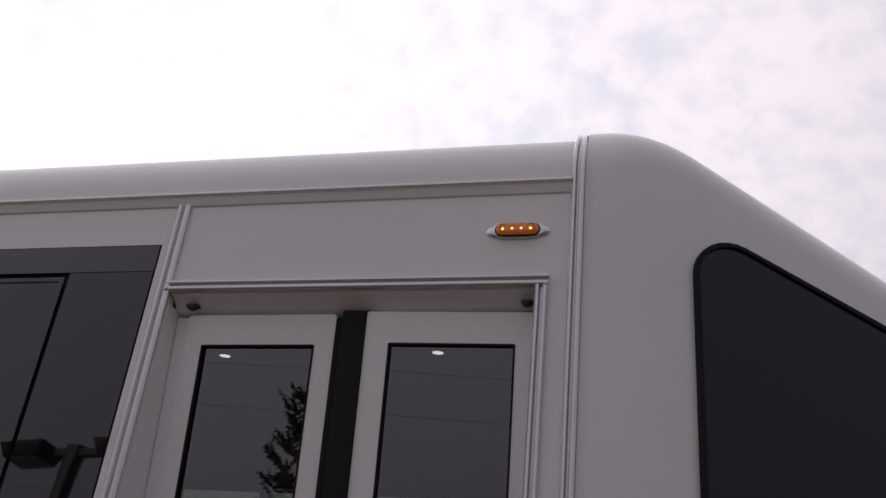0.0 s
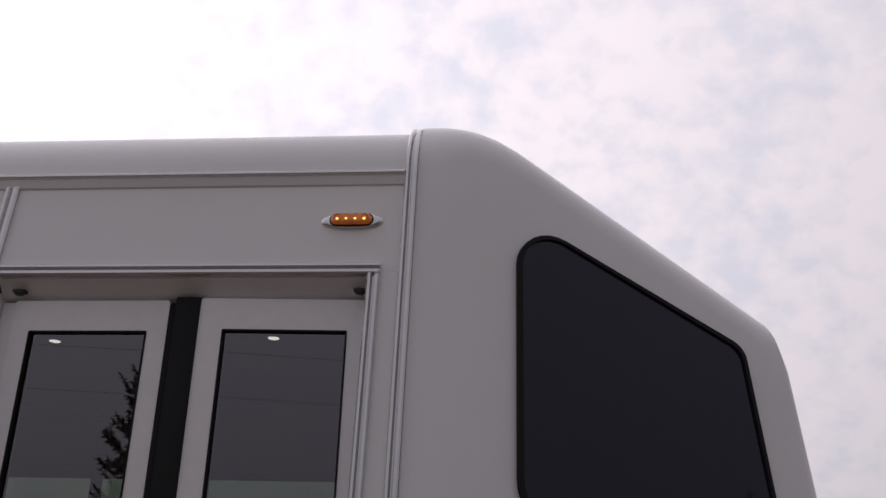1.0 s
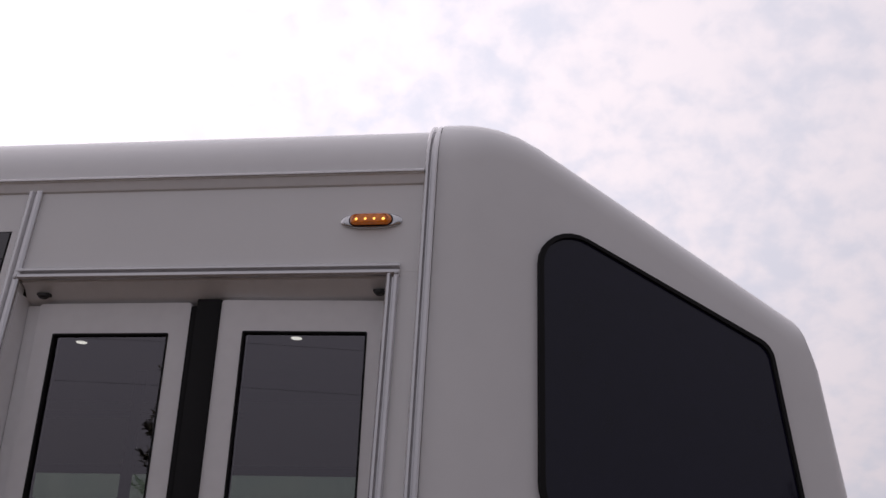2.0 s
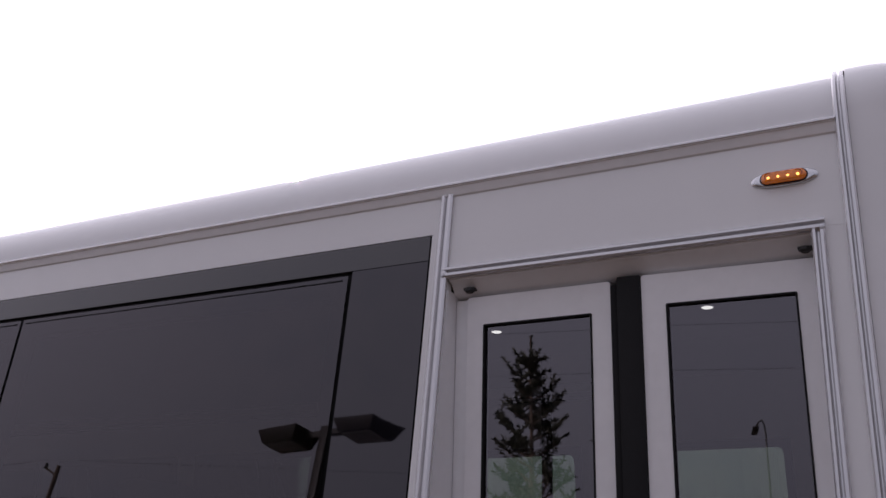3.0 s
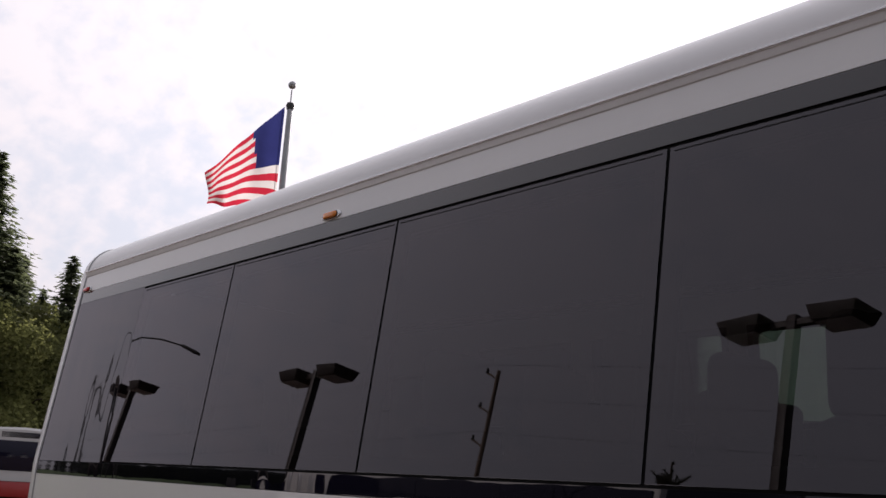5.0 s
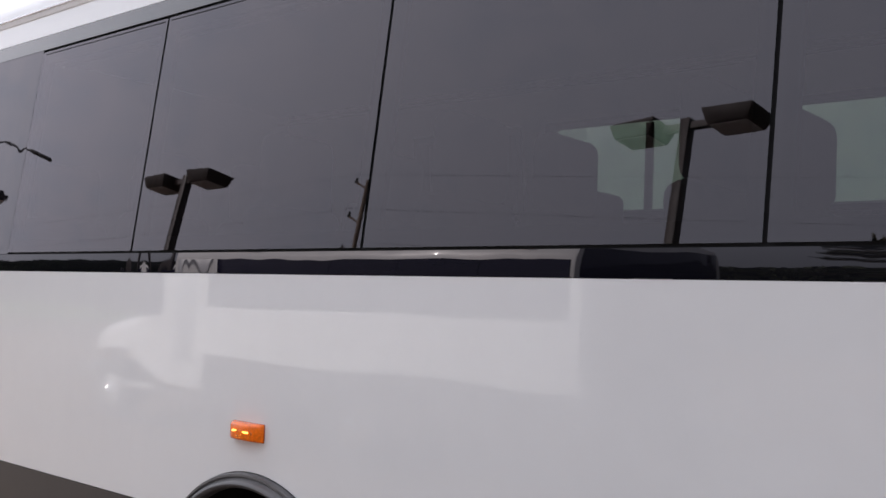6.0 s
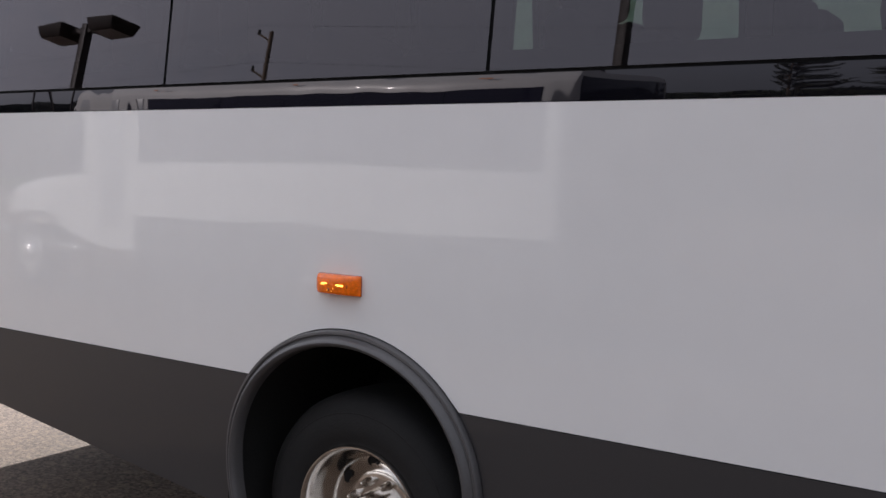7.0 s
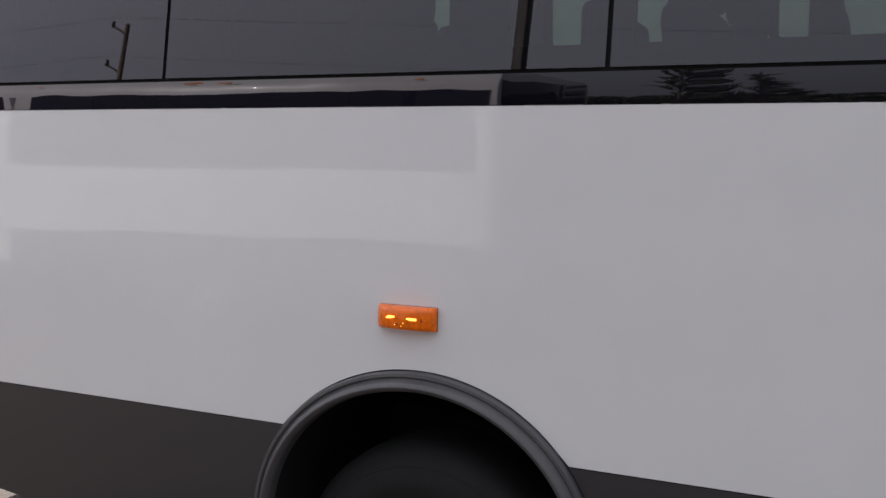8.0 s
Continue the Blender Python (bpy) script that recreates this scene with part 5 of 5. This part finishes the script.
# ---- distant buses ----
def transit_bus(x, y, turn):
    t = thing("transit_bus", "white transit bus with a red lower band, parked far off", "bus", (x, y, 0), "distant parked buses")
    t.rotation_euler.z = radians(turn)
    def sec(px, k):
        pts = [(-1.25, 0.95), (-1.25, 2.5), (-1.18, 2.9), (-0.95, 3.06), (0, 3.1), (0.95, 3.06), (1.18, 2.9), (1.25, 2.5), (1.25, 0.95)]
        return [Vector((px, a * k, 1.6 + (b - 1.6) * (k if b > 1.6 else 1))) for a, b in pts]
    bm = bmesh.new()
    vs = sheet(bm, [sec(0.0, 0.93), sec(-0.08, 0.985), sec(-0.3, 1.0), sec(-11, 1.0), sec(-11.2, 0.95)])
    bm.faces.new(vs[0])
    bm.faces.new(vs[-1])
    part("body", bm, BUS_WHITE, t)
    bm = bmesh.new()
    block(bm, (-11.15, -1.24, 0.32), (-0.03, 1.24, 0.96), 0.05, 2)
    part("lower_band", bm, BUS_RED, t, "red painted lower band")
    bm = bmesh.new()
    block(bm, (-0.15, -1.08, 1.35), (0.03, 1.08, 2.55), 0.04, 2)
    part("windscreen", bm, DARK_GLASS, t, "wide dark windscreen")
    bm = bmesh.new()
    block(bm, (-0.12, -0.85, 2.64), (0.0, 0.85, 2.92), 0.03, 2)
    part("destination_sign", bm, DARK_GLASS, t)
    for s in (-1, 1):
        bm = bmesh.new()
        block(bm, (-0.05, s * 0.92 - 0.16, 0.98), (0.04, s * 0.92 + 0.16, 1.16), 0.02, 2)
        part("headlamp", bm, CHROME, t)
        for i in range(6):
            bm = bmesh.new()
            block(bm, (-2.3 - i * 1.5, s * 1.255 - 0.02, 1.5), (-0.95 - i * 1.5, s * 1.255 + 0.02, 2.5), 0.02, 1)
            part("window", bm, DARK_GLASS, t)
        for px in (-2.6, -8.0):
            bm = bmesh.new()
            lathe(bm, [(0.0, -0.14), (0.47, -0.14), (0.5, -0.08), (0.5, 0.1), (0.46, 0.14), (0.0, 0.14)], (px, s * 1.12, 0.5), 24)
            part("wheel", bm, TYRE, t)


transit_bus(-42.6, 11.5, -18)
transit_bus(-43.7, 15.0, -18)


# ---- verge and kerb ----
def verge():
    bm = bmesh.new()
    block(bm, (-41.25, -60, -0.02), (-41.0, 70, 0.15), 0.02, 2)
    tagged(part("kerb", bm, CONCRETE), "pale concrete kerb along the far edge of the lot", "kerb", kind="structure")
    bm = bmesh.new()
    xs, ys = span(-120, -52.5, 14), span(-70, 80, 24)
    sheet(bm, [[Vector((x, y, 0.05 + 0.25 * noise.noise(Vector((x * 0.08, y * 0.08, 0))) + 0.02 * (-52 - x))) for x in xs] for y in ys], (0, 0, -0.5))
    tagged(part("grass_verge", bm, GRASS), "rough green grass bank below the trees", "grass", kind="structure")


verge()


# ---- trees ----
def conifer(name, height, girth, seed, dens=1.0, label=""):
    rnd = random.Random(seed)
    t = thing(name, label or "tall dark green fir tree with ragged branches", "tree", (0, 0, 0), "trees beyond the lot")
    bm = bmesh.new()
    tube(bm, [(0, 0, -0.3), (0.05, 0, height * 0.4), (0, 0.04, height * 0.98)], [height * 0.015, height * 0.012, 0.02], 8)
    part("trunk", bm, BARK, t)
    bm = bmesh.new()
    z = height * 0.06
    while z < height * 0.985:
        f = z / height
        reach = girth * (1 - f) ** 0.8 * (0.9 if f > 0.12 else 0.6) * rnd.uniform(0.75, 1.1) + 0.04
        for _ in range(max(3, int((7 + 7 * (1 - f)) * dens))):
            a = rnd.uniform(0, math.tau)
            length = reach * rnd.uniform(0.45, 1.12)
            n = max(2, int(length / (height * 0.020)))
            for k in range(n):
                q = (k + rnd.random()) / n
                r = length * (0.12 + 0.88 * q)
                base = Vector((math.cos(a) * r, math.sin(a) * r, z + height * 0.02 * q - 0.10 * r * q + rnd.uniform(-0.1, 0.1)))
                s = height * 0.017 * rnd.uniform(0.6, 1.4) * (1.15 - 0.5 * q) * (1.15 - 0.6 * f)
                out = Vector((math.cos(a), math.sin(a), -0.25)).normalized()
                side = Vector((-math.sin(a), math.cos(a), rnd.uniform(-0.5, 0.5))).normalized()
                up = Vector((rnd.uniform(-0.3, 0.3), rnd.uniform(-0.3, 0.3), rnd.uniform(-0.6, 0.9)))
                vs = [base + side * s * 0.8, base + out * s * 1.8 + up * s * 0.4, base - side * s * 0.8, base - out * s * 0.6 + up * s]
                bm.faces.new([bm.verts.new(v) for v in vs])
        z += height * rnd.uniform(0.017, 0.028)
    part("crown", bm, FIR, t, smooth=0, normals=False)
    return t


def broadleaf(name, height, spread, seed, leaf=0.2, count=5200, low=0.28, label="", mat=None):
    rnd = random.Random(seed)
    t = thing(name, label or "light green broadleaf tree with a full uneven crown", "tree", (0, 0, 0), "trees beyond the lot")
    bm = bmesh.new()
    tube(bm, [(0, 0, -0.3), (0.04, 0.02, height * 0.3), (0.0, 0.06, height * 0.75)], [height * 0.022, height * 0.016, 0.02], 8)
    clumps = []
    for i in range(26):
        f = low + (0.97 - low) * (i + rnd.random()) / 26
        a = rnd.uniform(0, math.tau)
        r = spread * math.sin(math.pi * min(0.97, (f - low) / (1.03 - low) * 0.9 + 0.1)) ** 0.8 * rnd.uniform(0.25, 1.0)
        c = Vector((math.cos(a) * r, math.sin(a) * r, height * f))
        clumps.append((c, spread * rnd.uniform(0.22, 0.42)))
        tube(bm, [(0, 0, height * max(low * 0.8, f - 0.18)), c * 0.5 + Vector((0, 0, height * f * 0.47)), c], [height * 0.007, height * 0.004, 0.008], 5)
    part("trunk", bm, BARK, t)
    bm = bmesh.new()
    for _ in range(count):
        c, r = rnd.choice(clumps)
        v = Vector((rnd.gauss(0, 1), rnd.gauss(0, 1), rnd.gauss(0, 0.85)))
        p = c + v.normalized() * r * rnd.random() ** 0.45
        u = Vector((rnd.uniform(-1, 1), rnd.uniform(-1, 1), rnd.uniform(-0.7, 0.7))).normalized()
        w = u.orthogonal().normalized() * leaf * 0.45
        u = u * leaf * rnd.uniform(0.6, 1.2)
        bm.faces.new([bm.verts.new(q) for q in (p - u, p + w, p + u, p - w)])
    part("crown", bm, mat or LEAF, t, smooth=0, normals=False)
    return t


def plant(ob, x, y, k=1.0, turn=0.0, first=False):
    m = Matrix.Translation((x, y, 0)) @ Matrix.Rotation(radians(turn), 4, "Z") @ Matrix.Scale(k, 4)
    if first:
        ob.matrix_basis = m
        return ob
    return copy_thing(ob, m)


fir = conifer("fir_tree", 13.5, 5.0, 3, 7.0)
plant(fir, -57.5, 17.6, 1.0, 0, True)
for fx, fy, k, a in ((-59.5, 13.2, 1.42, 80), (-58.6, 16.5, 0.85, 33), (-58.2, 14.5, 1.0, 260), (-60.0, 15.6, 1.0, 10), (-61, 20.8, 0.9, 140), (-63, 9.5, 1.2, 210), (-60, 26.0, 1.05, 300), (-66, 4.0, 1.3, 30), (-64, 33.0, 1.1, 170), (-70, -4, 1.2, 250)):
    plant(fir, fx, fy, k, a)
fir_b = conifer("fir_tree", 11.5, 4.4, 11, 6.5)
plant(fir_b, -56.5, 19.4, 1.0, 0, True)
for fx, fy, k, a in ((-58.0, 15.4, 0.85, 50), (-62.5, 24.0, 1.15, 120), (-57.0, 11.0, 1.0, 200)):
    plant(fir_b, fx, fy, k, a)
oak = broadleaf("broadleaf_tree", 8.5, 3.4, 5, 0.13, 16000, 0.10)
plant(oak, -54.5, 14.6, 1.0, 0, True)
for fx, fy, k, a in ((-54.8, 18.4, 0.80, 60), (-56.6, 17.4, 1.1, 340), (-56.2, 15.2, 1.15, 222), (-55.5, 16.4, 1.0, 20), (-54.0, 12.6, 1.1, 300), (-57.5, 13.5, 1.25, 100), (-55.0, 10.6, 0.95, 130), (-56, 22.5, 0.85, 190), (-56.5, 6.0, 0.9, 250)):
    plant(oak, fx, fy, k, a)

# young trees in the lot on the camera's side
def young_pine(height, girth, seed):
    """A young pine: open whorls of rising branches, each a brush of needles, and a bare leading shoot."""
    rnd = random.Random(seed)
    t = thing("young_pine", "slender young pine with rising branches in the parking lot", "tree", (0, 0, 0), "trees beyond the lot")
    bm = bmesh.new()
    tube(bm, [(0, 0, -0.2), (0.02, 0, height * 0.5), (0, 0.02, height)], [0.085, 0.05, 0.012], 8)
    tips = [(Vector((0, 0, height * (0.86 + 0.035 * i))), Vector((0, 0, height * (0.90 + 0.035 * i))), 0.09 - 0.012 * i) for i in range(4)]
    z = height * 0.30
    while z < height * 0.90:
        f = z / height
        reach = girth * (1 - f) ** 0.85 + 0.08
        for k in range(6):
            a = rnd.uniform(0, math.tau)
            r = reach * rnd.uniform(0.55, 1.1)
            root = Vector((0, 0, z + rnd.uniform(-0.1, 0.1)))
            tip = root + Vector((math.cos(a) * r, math.sin(a) * r, r * rnd.uniform(0.55, 0.95)))
            mid = root.lerp(tip, 0.5) - Vector((0, 0, 0.06 * r))
            tube(bm, [root, mid, tip], [0.02, 0.014, 0.006], 5)
            tips.append((root.lerp(tip, 0.35), tip, 0.10))
            for _ in range(5):
                b = root.lerp(tip, rnd.uniform(0.35, 0.9))
                tips.append((b, b + Vector((rnd.uniform(-0.25, 0.25), rnd.uniform(-0.25, 0.25), rnd.uniform(0.08, 0.28))), 0.07))
        z += height * rnd.uniform(0.050, 0.068)
    part("trunk", bm, BARK, t)
    bm = bmesh.new()
    for a, b, w in tips:
        n = max(16, int((b - a).length * 80))
        for k in range(n):
            p = a.lerp(b, (k + rnd.random()) / n)
            d = ((b - a).normalized() * 0.7 + Vector((rnd.uniform(-1, 1), rnd.uniform(-1, 1), rnd.uniform(-1, 1)))).normalized()
            q = d.orthogonal().normalized() * 0.018
            bm.faces.new([bm.verts.new(v) for v in (p - q, p + q, p + d * w + q * 0.3, p + d * w - q * 0.3)])
    part("crown", bm, PINE, t, smooth=0, normals=False)
    return t


young = young_pine(6.10, 1.50, 21)
plant(young, -5.95, -13.0, 1.0, 0, True)
for fx, fy, k, a in ((-4.75, -13.6, 0.76, 120), (-14.5, -16.0, 1.02, 70), (-27.0, -15.5, 0.65, 140), (13.3, -5.9, 1.12, 200)):
    plant(young, fx, fy, k, a)


def far_woods():
    """A low belt of trees on the camera's side of the lot."""
    rnd = random.Random(8)
    bm = bmesh.new()
    for i in range(120000):
        x = rnd.uniform(-110, 70)
        h = (4.7 + min(2.3, max(0.0, -22 - x) * 0.15) + min(6.0, max(0.0, x + 1) * 0.9)) + 0.4 * noise.noise(Vector((x * 0.11, 0.3, 0))) + 0.85 * noise.noise(Vector((x * 0.4, 2.3, 0)))
        z = h * rnd.random() ** 0.7
        y = -44 + rnd.uniform(-3, 3) - 0.05 * x + 2.0 * noise.noise(Vector((x * 0.2, z * 0.4, 5)))
        p = Vector((x, y, z))
        u = Vector((rnd.uniform(-1, 1), rnd.uniform(-1, 1), rnd.uniform(-0.8, 0.8))).normalized()
        w = u.orthogonal().normalized() * 0.13
        u = u * 0.19
        bm.faces.new([bm.verts.new(q) for q in (p - u, p + w, p + u, p - w)])
    for i in range(16000):
        x = rnd.uniform(-110, 70)
        p = Vector((x, -49 - 0.05 * x + rnd.uniform(-1, 1), rnd.uniform(0, 5.7)))
        u = Vector((rnd.uniform(-1, 1), rnd.uniform(-0.3, 0.3), rnd.uniform(-1, 1))).normalized() * 0.5
        w = u.orthogonal().normalized() * 0.4
        bm.faces.new([bm.verts.new(q) for q in (p - u, p + w, p + u, p - w)])
    tagged(part("far_woods", bm, WOODS, None, smooth=0, normals=False), "dark belt of distant green trees and shrubs", "woods", kind="stuff")


far_woods()
